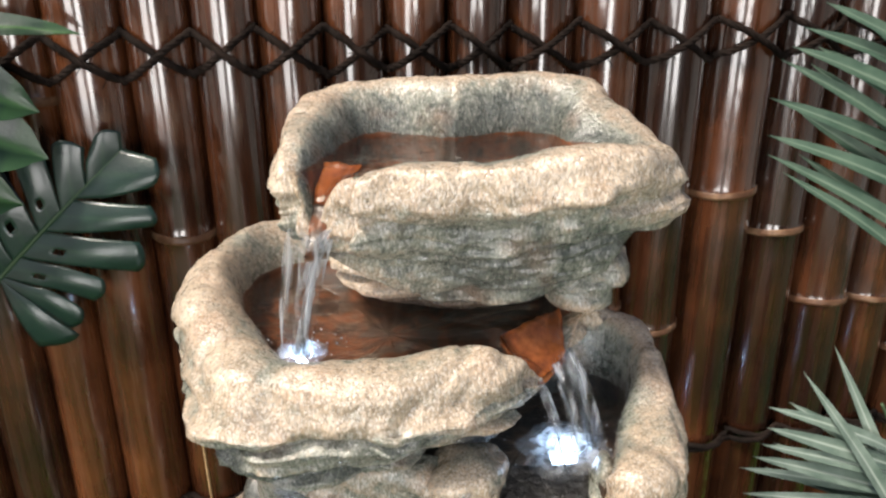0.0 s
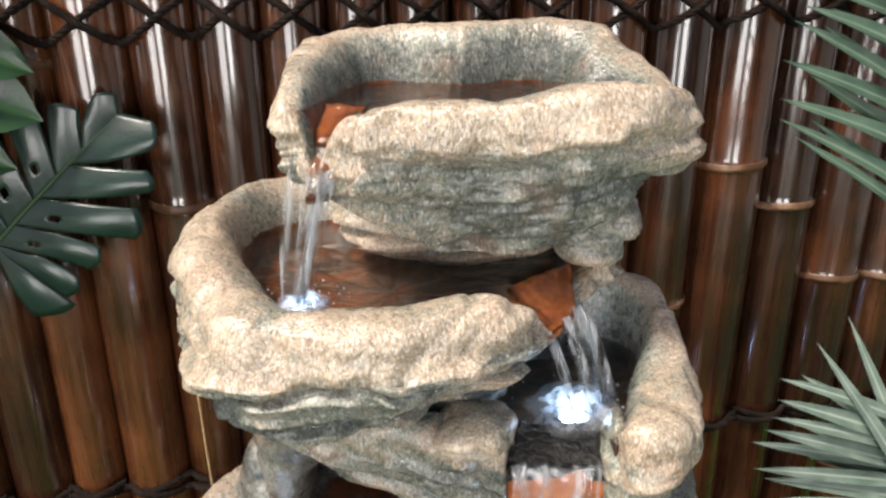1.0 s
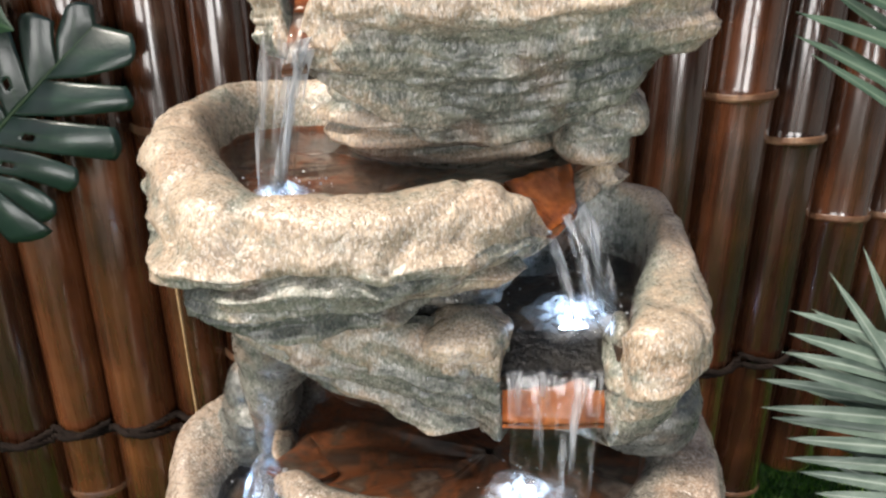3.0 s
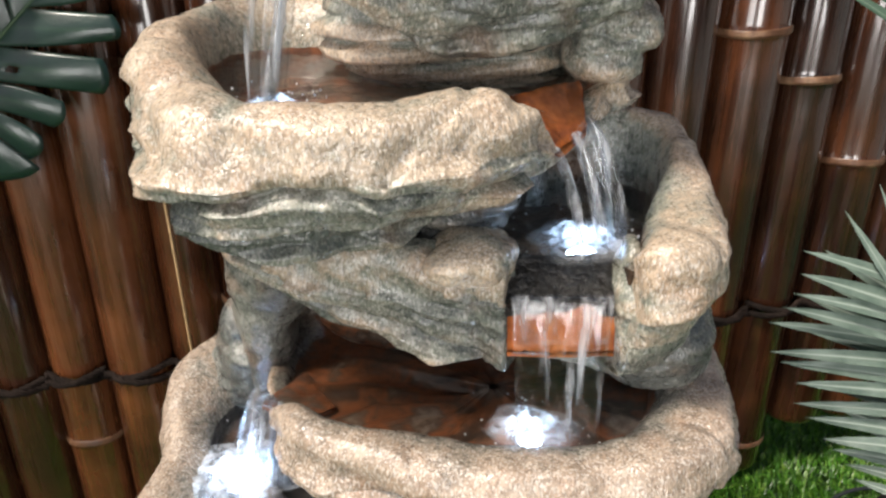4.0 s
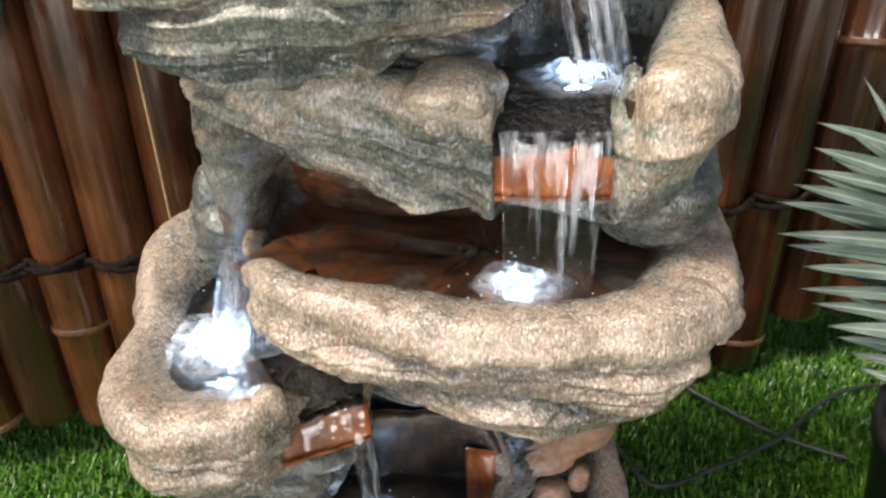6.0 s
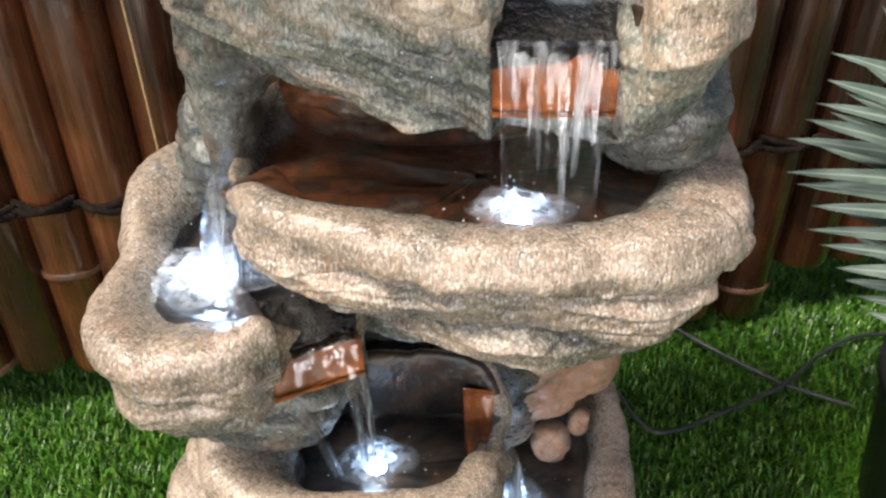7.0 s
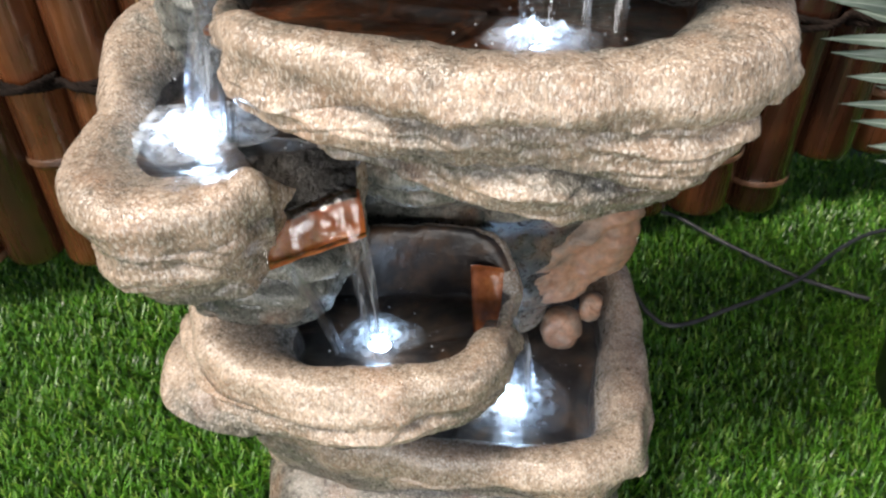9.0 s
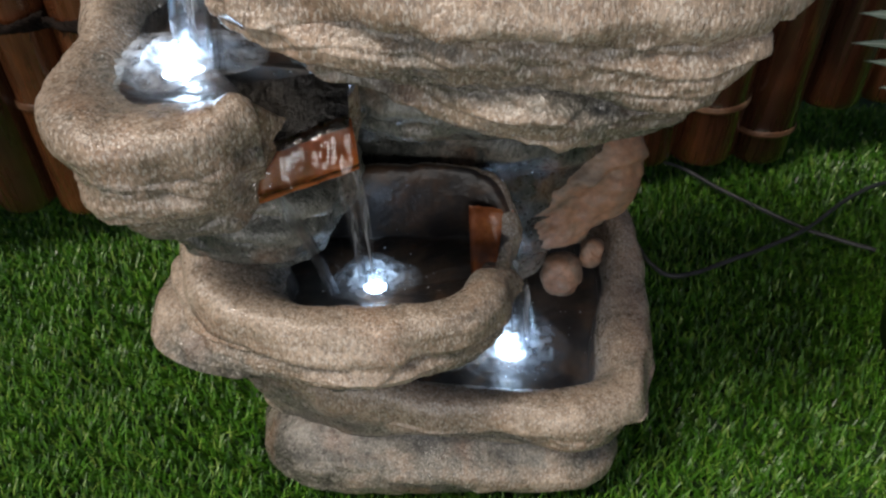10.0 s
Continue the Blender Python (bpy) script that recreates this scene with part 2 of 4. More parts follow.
def part(name, me, parent, label=""):
    ob = new(name, me)
    ob.parent = parent
    ob.matrix_parent_inverse = home(parent).inverted()
    return tagged(ob, label)


def grid_faces(rows, cols, closed, base=0):
    fs = []
    for r in range(rows - 1):
        for c in range(cols if closed else cols - 1):
            d = (c + 1) % cols
            fs.append((base + r * cols + c, base + r * cols + d, base + (r + 1) * cols + d, base + (r + 1) * cols + c))
    return fs


def spline(points, n, closed=True):
    """n samples on a smooth line through the points, of any dimension."""
    p = np.array(points, float)
    k = len(p)
    u = np.linspace(0, k if closed else k - 1, n, endpoint=not closed)
    i = np.minimum(u.astype(int), k - 1 if closed else k - 2)
    f = (u - i)[:, None]
    pick = (lambda j: p[j % k]) if closed else (lambda j: p[np.clip(j, 0, k - 1)])
    a, b, c, d = pick(i - 1), pick(i), pick(i + 1), pick(i + 2)
    return 0.5 * (2 * b + (c - a) * f + (2 * a - 5 * b + 4 * c - d) * f ** 2 + (3 * b - a - 3 * c + d) * f ** 3)


def tube(points, radius, sides=8, n=40, twist=0.0, taper=None):
    """Verts and faces of a capped tube along a smooth line."""
    p = spline(points, n, False)
    vs = []
    for k in range(n):
        d = Vector(p[min(k + 1, n - 1)] - p[max(k - 1, 0)]).normalized()
        a = d.cross(Vector((0, 0, 1)) if abs(d.z) < 0.9 else Vector((0, 1, 0))).normalized()
        b = d.cross(a)
        r = radius * (taper[0] + (taper[1] - taper[0]) * k / (n - 1) if taper else 1)
        for s in range(sides):
            w = 2 * math.pi * s / sides
            vs.append(Vector(p[k]) + a * (r * math.cos(w)) + b * (r * math.sin(w)))
    fs = grid_faces(n, sides, True)
    fs += [tuple(range(sides))[::-1], tuple((n - 1) * sides + s for s in range(sides))]
    return vs, fs


def fbm(x, y, z, octaves=3):
    return noise.fractal(Vector((x, y, z)), 1.0, 2.0, octaves, noise_basis="PERLIN_ORIGINAL")


def ledges(x, y, z, pitch, tilt, seed):
    """Layered-rock relief, 0 in the clefts to 1 on the ledges: long beds of uneven thickness, each proud in places and worn back in others."""
    warp = 0.9 * fbm(x * 5 + seed, y * 5, z * 3, 2) + 0.16 * fbm(x * 30, y * 30, z * 16 + seed, 3)
    v = (z + tilt * x) / pitch + warp + seed
    k = math.floor(v)
    f = v - k
    thick = 0.5 + 0.45 * noise.noise(Vector((k * 3.7, seed, x * 3)))
    step = min(1.0, f / 0.10) * (1.0 if f < thick else max(0.25, 1 - 2.2 * (f - thick)))
    proud = 0.55 + 0.75 * fbm(x * 9 + k * 7.3, y * 9, k * 3.7 + seed, 3)
    v2 = (z + tilt * x) / (pitch * 0.36) + 1.8 * fbm(x * 9, y * 9 + seed, z * 6, 3)
    f2 = v2 - math.floor(v2)
    small = min(1.0, f2 / 0.2) * (1 - 0.7 * f2)
    return step * max(0.12, proud) + 0.16 * small - 0.05


# ---- ground ----
def flat(x0, x1, y0, y1, z, nx=2, ny=2):
    vs = [(x0 + (x1 - x0) * i / (nx - 1), y0 + (y1 - y0) * j / (ny - 1), z) for j in range(ny) for i in range(nx)]
    return vs, grid_faces(ny, nx, False)


vs, fs = flat(-60, 60, -60, 60, -0.03)
tagged(new("ground", mesh_of("ground", vs, fs, [PAVING])), "weathered grey concrete yard round the turf", "ground", kind="structure")
# runs on unseen behind the camera, added to cut bounce and pole sheen
vs, fs = flat(-2.4, 2.4, -2.4, 1.6, -0.012, 40, 40)
tagged(new("lawn_backing", mesh_of("lawn_backing", vs, fs, [MAT])), "dark green backing of the artificial turf, extended unseen to cut bounce", "ground", kind="structure")


def turf(count, x0, x1, y0, y1, seed):
    r = np.random.RandomState(seed)
    x, y = r.uniform(x0, x1, count), r.uniform(y0, y1, count)
    a, lean, h, w = r.uniform(0, 6.283, count), r.uniform(0.2, 1.0, count), r.uniform(0.013, 0.022, count), r.uniform(0.0009, 0.0016, count)
    a = a * 0.85 + 0.3 * (2.0 + 1.6 * np.sin(x * 7 + y * 5))
    dx, dy = np.cos(a), np.sin(a)
    sx, sy = -dy * w, dx * w
    z0 = np.full(count, -0.012)
    rows = []
    for f, wide in ((0.0, 1.0), (0.55, 0.9), (1.0, 0.12)):
        reach = h * lean * f ** 1.6
        zz = z0 + h * f * (1 - 0.25 * lean * f)
        rows += [np.stack([x + dx * reach - sx * wide, y + dy * reach - sy * wide, zz], 1), np.stack([x + dx * reach + sx * wide, y + dy * reach + sy * wide, zz], 1)]
    v = np.stack(rows, 1).reshape(-1, 3)
    b = (np.arange(count) * 6)[:, None]
    f = np.concatenate([b + np.array([0, 1, 3, 2]), b + np.array([2, 3, 5, 4])], 1).reshape(-1, 4)
    me = bpy.data.meshes.new("turf")
    me.vertices.add(len(v))
    me.vertices.foreach_set("co", v.ravel())
    me.loops.add(f.size)
    me.loops.foreach_set("vertex_index", f.ravel().astype(np.int32))
    me.polygons.add(len(f))
    me.polygons.foreach_set("loop_start", np.arange(0, f.size, 4, dtype=np.int32))
    me.materials.append(TURF)
    me.update()
    return me


tagged(new("artificial_grass", turf(165000, -0.85, 1.0, 0.3, 1.25, 3)), "short bright green artificial grass turf", "grass", kind="stuff")
tagged(new("artificial_grass", turf(90000, -1.48, 1.58, -0.53, 0.3, 4)), "short bright green artificial grass turf", "grass", kind="stuff")

# ---- unseen wall added behind the camera to house the streak lamps ----
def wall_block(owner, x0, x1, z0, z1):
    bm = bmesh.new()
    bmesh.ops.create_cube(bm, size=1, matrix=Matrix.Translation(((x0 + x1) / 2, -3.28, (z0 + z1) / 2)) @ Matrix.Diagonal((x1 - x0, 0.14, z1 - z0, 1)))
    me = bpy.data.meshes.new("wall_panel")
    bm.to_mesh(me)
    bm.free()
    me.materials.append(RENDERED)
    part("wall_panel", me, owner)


wall = thing("added_wall", (0, -3.28, -0.03), "plain rendered wall, added unseen to house the streak lamps", "wall", kind="structure")
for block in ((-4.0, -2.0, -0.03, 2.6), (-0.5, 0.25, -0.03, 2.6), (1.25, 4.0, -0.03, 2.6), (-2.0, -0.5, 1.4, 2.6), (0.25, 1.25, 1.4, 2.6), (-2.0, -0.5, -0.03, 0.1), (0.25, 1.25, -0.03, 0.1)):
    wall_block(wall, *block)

# ---- bamboo fence ----
FENCE = pose(0, 0, 0, 0, 0, 11) @ pose(-0.06, -0.2, 0)
EDGES = [-0.67, -0.59, -0.51, -0.437, -0.359, -0.281, -0.208, -0.125, -0.048, 0.025, 0.103, 0.177, 0.256, 0.332, 0.420, 0.512, 0.603, 0.707, 0.797, 0.892, 0.98, 1.06, 1.15, 1.24]
RINGS = {2: (0.6,), 3: (0.08,), 4: (0.86,), 5: (0.905, 0.223), 6: (), 7: (0.73, 0.27), 8: (0.42,), 15: (0.539,), 16: (0.742, 0.13), 17: (0.676, 0.07), 18: (0.557,), 19: (0.551, 0.2), 20: (0.45,)}
FEET = {3: 0.075, 4: 0.07, 5: 0.055, 6: 0.05, 16: 0.03, 17: 0.014, 18: 0.105, 19: 0.10, 20: 0.09}
fence = thing("bamboo_fence", FENCE @ Vector((0.3, 1.17, 0)), "dark brown varnished bamboo pole fence lashed with black fibre rope", "fence")
YF = 1.178


def bamboo(k, x0, x1):
    rng = random.Random(k * 7 + 1)
    r = (x1 - x0) / 2 * 1.02
    xc, foot = (x0 + x1) / 2, FEET.get(k, rng.uniform(0.02, 0.05))
    lean, yoff = rng.uniform(-0.004, 0.004), rng.uniform(-0.004, 0.006)
    rings = sorted(RINGS.get(k, (rng.uniform(0.1, 0.3), rng.uniform(0.5, 0.6)))) + [1.12]
    zs = sorted({foot, foot + 0.004, foot + 0.012, 1.5, *np.linspace(foot + 0.03, 1.48, 30), *[g + d for g in rings for d in (-0.012, -0.006, -0.003, 0.0, 0.003, 0.006, 0.012)]})
    vs, n = [], 40
    for z in zs:
        rr = r * (1 - 0.02 * z)
        for g in rings:
            d = z - g
            rr += 0.0022 * math.exp(-(d / 0.006) ** 2) - (0.0016 if abs(d) < 0.0015 else 0)
        if z < foot + 0.01:
            rr -= 0.004 * (1 - (z - foot) / 0.01)
        for s in range(n):
            w = 2 * math.pi * s / n
            q = 1 + 0.012 * math.sin(2 * w + k) + 0.008 * math.sin(3 * w + 2 * k)
            vs.append(FENCE @ Vector((xc + lean * (z - 0.6) + rr * q * math.cos(w), YF + yoff + rr * q * math.sin(w), z)))
    fs = grid_faces(len(zs), n, True)
    fs += [tuple(range(n))[::-1], tuple((len(zs) - 1) * n + s for s in range(n))]
    pole = part("bamboo_pole", mesh_of("bamboo_pole", vs, fs, [BAMBOO]), fence)
    for g in rings[:-1]:
        vs = []
        for dz, dr in ((-0.0065, 0.0012), (-0.004, 0.0032), (-0.001, 0.0036), (0.0005, 0.0026), (0.0025, 0.0034), (0.0045, 0.001)):
            for s in range(n):
                w = 2 * math.pi * s / n
                q = 1 + 0.012 * math.sin(2 * w + k) + 0.008 * math.sin(3 * w + 2 * k)
                z = g + dz + 0.0018 * math.sin(w * 2 + k)
                rr = r * (1 - 0.02 * z) * q + dr
                vs.append(FENCE @ Vector((xc + lean * (z - 0.6) + rr * math.cos(w), YF + yoff + rr * math.sin(w), z)))
        part("node_ring", mesh_of("node_ring", vs, grid_faces(6, n, True), [NODE]), pole, "paler raised node ring")


for k, (x0, x1) in enumerate(zip(EDGES, EDGES[1:])):
    bamboo(k, x0, x1)
# dark sheet added behind the poles so that the gaps read as shade
bm = bmesh.new()
bmesh.ops.create_cube(bm, size=1, matrix=FENCE @ Matrix.Translation((0.3, 1.25, 0.8)) @ Matrix.Diagonal((2.4, 0.02, 1.4, 1)))
bmesh.ops.bevel(bm, geom=bm.edges[:], offset=0.003, segments=2, affect="EDGES")
me = bpy.data.meshes.new("backing_board")
bm.to_mesh(me)
bm.free()
me.materials.append(ROPE)
part("backing_board", me, fence, "dark sheet added behind the poles to darken the gaps")


def lashing(z_mid, half, seed, name):
    """Two ropes of twisted fibre that cross in front of each pole."""
    rng = random.Random(seed)
    rope_set = thing(name, FENCE @ Vector((0.3, 1.12, z_mid)), "black palm-fibre rope laced in crosses round the bamboo poles", "rope", "fence lashings")
    for side in (1, -1):
        for k in range(2, len(EDGES) - 3):
            x0, x1 = EDGES[k], EDGES[k + 1]
            r, jig = (x1 - x0) / 2, rng.uniform(-0.005, 0.005)
            up = side if k % 2 else -side
            path = []
            for f in (0.0, 0.1, 0.22, 0.36, 0.5, 0.64, 0.78, 0.9, 1.0):
                z = z_mid + jig - up * half * (0.75 * (1 - 2 * f) + 0.25 * math.cos(math.pi * f))
                path.append((x0 + (x1 - x0) * f, YF - 0.005 - 0.002 * (side + 1) - r * max(0.55, math.sqrt(max(0.0, 1 - (1 - 2 * f) ** 2))), z))
            vs, fs = [], []
            base = spline(path, 44, False)
            for strand in range(4):
                line = []
                for i, q in enumerate(base):
                    a = i * 0.42 + strand * math.pi / 2 + k
                    rad = 0.0026 + 0.0006 * math.sin(i * 0.9 + strand + k)
                    line.append((q[0], q[1] + rad * math.cos(a), q[2] + rad * math.sin(a)))
                v, f_ = tube(line, 0.0025, 6, 60)
                fs += [tuple(len(vs) + i for i in f) for f in f_]
                vs += [FENCE @ q for q in v]
            for _ in range(7):
                q = base[rng.randrange(4, 40)]
                v, f_ = tube([q, q + np.array([rng.uniform(-0.012, 0.012), -0.005, rng.uniform(-0.014, 0.008)])], 0.0005, 4, 3)
                fs += [tuple(len(vs) + i for i in f) for f in f_]
                vs += [FENCE @ q2 for q2 in v]
            part("rope_turn", mesh_of("rope_turn", vs, fs, [ROPE]), rope_set)


lashing(0.952, 0.026, 5, "rope_lashing")
lashing(0.328, 0.006, 8, "rope_lashing")
# light through a gap between poles, put in as a thin pale rod
v, f = tube([(-0.096, 1.128, 0.60), (-0.094, 1.127, 0.5), (-0.092, 1.126, 0.36), (-0.088, 1.126, 0.24)], 0.0018, 6, 20)
cane = thing("gap_light_strip", FENCE @ Vector((-0.09, 1.127, 0.24)), "thin pale strip standing in for light through a fence gap", "cane")
part("strip", mesh_of("strip", [FENCE @ q for q in v], f, [GAPLIGHT]), cane)

# ---- fountain ----
fountain = thing("water_fountain", (0.02, 0.6, 0.0), "tiered cast-stone rock fountain with running water and white lights, on turf", "fountain")


def basin(stations, centre, water, depth, mat, seed, pitch=0.022, rough=1.0, label="", tilt=0.0, inside=None, brush=0.2, slope=0.5, wash=0.0, cap=0.04, shade_x=None, wet_y=9.0, lean=0.8, calm_x=9.0, wet_band=False):
    """A rock bowl. Each station: rim x, y, z, rim width inwards, foot z, inset of the foot. shade_x: the rock is darker
    and greyer short of it; wet_y: the inside is wet to the rim past it; lean: above 1 the inside slopes gently; calm_x:
    the rock is smooth past it; wet_band: the inside is dark and wet above the water.
    """
    n = 330
    area = sum(p[0] * q[1] - q[0] * p[1] for p, q in zip(stations, stations[1:] + stations[:1]))
    st = spline(stations if area < 0 else stations[::-1], n)
    for q in st:
        q[:2] += 0.5 * rough * np.array([0.009 * fbm(q[0] * 9 + seed, q[1] * 9, 1.5, 4), 0.009 * fbm(q[0] * 9, q[1] * 9 + seed, 7.5, 4)])
        q[2] += 0.004 * rough * fbm(q[0] * 11, q[1] * 11, seed, 4) if q[2] > water else 0.0
    cx, cy = centre
    low = water - depth
    rows, kinds = [], []
    for f in (0.0, 0.3, 0.6, 0.85):
        rows.append(("floor", f))
    rows += [("in", a) for a in np.linspace(0.0, 1.0, 15)]
    rows += [("out", a) for a in np.linspace(0.14, math.pi / 2, 13)]
    rows += [("skirt", s) for s in np.linspace(0.02, 1.0, 64)]
    rows += [("under", s) for s in (0.7, 0.35, 0.0)]
    verts, ridge = [], []
    for kind, s in rows:
        for x, y, z, w, zb, inset in st:
            dx, dy = cx - x, cy - y
            d = math.hypot(dx, dy)
            nx, ny = dx / d, dy / d
            calm = 0.35 if x > calm_x else 1.0
            bed = 0.0 if x > calm_x else tilt
            reach = min(w * 1.3, d * 0.8)
            lo = min(low, z - 0.012)
            over = min(1.0, max(0.0, (z - water) * 60))
            sh = slope * min(w, cap) * over * (0.85 + 0.4 * fbm(x * 10, y * 10, seed + 6.1, 2))
            reach = max(reach, sh + 0.006)
            hb = min(0.026 + 0.75 * sh, 0.45 * (z - zb))
            bulge = 0.012 + 0.008 * fbm(x * 14, y * 14, seed + 2.2, 2) if z > water else 0.002
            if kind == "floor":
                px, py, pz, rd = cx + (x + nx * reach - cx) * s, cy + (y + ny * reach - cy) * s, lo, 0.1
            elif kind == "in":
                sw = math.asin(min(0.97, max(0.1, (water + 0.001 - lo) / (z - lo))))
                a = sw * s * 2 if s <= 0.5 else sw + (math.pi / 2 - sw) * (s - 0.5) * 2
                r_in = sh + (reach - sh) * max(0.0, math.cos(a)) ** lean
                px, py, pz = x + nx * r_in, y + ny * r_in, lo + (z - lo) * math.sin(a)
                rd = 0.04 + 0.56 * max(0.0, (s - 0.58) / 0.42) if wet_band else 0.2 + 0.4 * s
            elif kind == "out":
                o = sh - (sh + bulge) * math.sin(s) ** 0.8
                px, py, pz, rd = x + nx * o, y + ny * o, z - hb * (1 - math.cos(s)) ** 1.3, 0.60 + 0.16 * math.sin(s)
                low_part = max(0.0, (s - 0.95) / 0.62)
                h = ledges(x, y, pz, pitch, bed, seed)
                chip = noise.ridged_multi_fractal(Vector((x * 9 + seed, y * 9, pz * 15)), 0.9, 2.1, 4, 1.0, 1.6, noise_basis="PERLIN_ORIGINAL")
                push = calm * rough * (0.015 * (h - 0.5) * low_part - 0.0045 * (chip - 0.9) * min(1.0, s))
                px, py = px - nx * push, py - ny * push
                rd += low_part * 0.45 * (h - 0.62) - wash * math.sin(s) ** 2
            else:
                t = s if kind == "skirt" else 1.0
                off = bulge - (inset + bulge) * t ** 1.4
                pz = z - hb + (zb - z + hb) * t
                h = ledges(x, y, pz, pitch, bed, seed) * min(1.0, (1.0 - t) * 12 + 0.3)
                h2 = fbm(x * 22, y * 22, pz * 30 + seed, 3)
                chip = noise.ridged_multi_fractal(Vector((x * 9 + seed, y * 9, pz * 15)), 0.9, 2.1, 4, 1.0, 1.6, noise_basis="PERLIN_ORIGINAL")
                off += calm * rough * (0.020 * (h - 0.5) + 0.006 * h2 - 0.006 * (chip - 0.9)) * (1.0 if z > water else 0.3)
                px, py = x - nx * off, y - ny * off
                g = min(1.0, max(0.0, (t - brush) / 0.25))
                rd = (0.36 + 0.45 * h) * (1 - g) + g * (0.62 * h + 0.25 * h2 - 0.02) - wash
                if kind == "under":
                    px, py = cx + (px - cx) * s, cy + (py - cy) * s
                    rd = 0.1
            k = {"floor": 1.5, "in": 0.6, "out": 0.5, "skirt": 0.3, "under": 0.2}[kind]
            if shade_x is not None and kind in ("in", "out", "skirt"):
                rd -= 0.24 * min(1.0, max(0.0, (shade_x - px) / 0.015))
            g = fbm(px * 11 + seed, py * 11, pz * 11, 3) * 0.008 * k
            g2 = fbm(px * 75, py * 75 + seed, pz * 75, 2) * 0.0016 * k * rough
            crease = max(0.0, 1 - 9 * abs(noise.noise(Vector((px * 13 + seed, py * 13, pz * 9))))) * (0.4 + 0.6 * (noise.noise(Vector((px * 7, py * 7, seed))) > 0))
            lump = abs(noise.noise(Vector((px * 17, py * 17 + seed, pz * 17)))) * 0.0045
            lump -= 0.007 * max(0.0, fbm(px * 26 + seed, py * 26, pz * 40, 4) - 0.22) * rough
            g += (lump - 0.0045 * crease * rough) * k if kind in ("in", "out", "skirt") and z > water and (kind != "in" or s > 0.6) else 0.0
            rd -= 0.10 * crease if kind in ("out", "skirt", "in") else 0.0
            verts.append((px - nx * (g + g2) * 0.8, py - ny * (g + g2) * 0.8, pz + (g + g2)))
            ridge.append(rd)
    fs = grid_faces(len(rows), n, True)
    idx = []
    for r in range(len(rows) - 1):
        kind, s = rows[r]
        for c in range(n):
            inner = kind == "floor" or (kind == "in" and (s < 0.49 or st[c][1] > wet_y) and st[c][2] > water)
            idx.append(1 if inner else 0)
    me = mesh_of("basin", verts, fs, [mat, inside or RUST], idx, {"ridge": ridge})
    ob = part("basin", me, fountain, label)
    # the pool inside it
    rings, wv = (0.0, 0.2, 0.4, 0.6, 0.7, 0.78, 0.86, 0.93, 1.0), []
    for f in rings:
        for x, y, z, w, zb, inset in st[::2]:
            dx, dy = cx - x, cy - y
            d = math.hypot(dx, dy)
            e = min(w, d * 0.8) * min(1.0, max(0.0, 0.25 + (z - water) * 12)) * 0.75
            if z < water:
                e = -0.004
            px, py = x + dx / d * e, y + dy / d * e
            px, py = cx + (px - cx) * f, cy + (py - cy) * f
            k = max(0.0, (f - 0.7) / 0.3)
            lev = water + (min(water, z + 0.004) - water) * k
            wv.append((px, py, lev + 0.0012 * fbm(px * 60, py * 60, seed, 2)))
    part("water_surface", mesh_of("water_surface", wv, grid_faces(len(rings), n // 2, True), [POOL]), ob, "clear rippling water")
    return ob


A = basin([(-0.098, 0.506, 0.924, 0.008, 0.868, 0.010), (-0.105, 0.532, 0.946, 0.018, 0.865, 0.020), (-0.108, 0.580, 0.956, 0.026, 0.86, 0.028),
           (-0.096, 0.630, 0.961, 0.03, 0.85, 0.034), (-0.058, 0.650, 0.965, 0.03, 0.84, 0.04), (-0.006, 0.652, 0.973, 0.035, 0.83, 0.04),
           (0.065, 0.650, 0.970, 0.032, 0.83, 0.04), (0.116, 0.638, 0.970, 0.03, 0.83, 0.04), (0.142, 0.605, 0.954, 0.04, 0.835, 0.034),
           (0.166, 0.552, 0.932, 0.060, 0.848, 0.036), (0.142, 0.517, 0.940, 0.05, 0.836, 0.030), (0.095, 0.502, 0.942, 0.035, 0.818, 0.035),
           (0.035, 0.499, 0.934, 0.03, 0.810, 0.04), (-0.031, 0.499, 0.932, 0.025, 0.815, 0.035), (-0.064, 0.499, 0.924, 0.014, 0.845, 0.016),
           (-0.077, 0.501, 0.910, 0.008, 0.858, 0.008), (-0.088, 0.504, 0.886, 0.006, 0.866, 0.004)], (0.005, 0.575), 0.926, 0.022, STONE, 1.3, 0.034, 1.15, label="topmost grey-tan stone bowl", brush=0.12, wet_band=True)
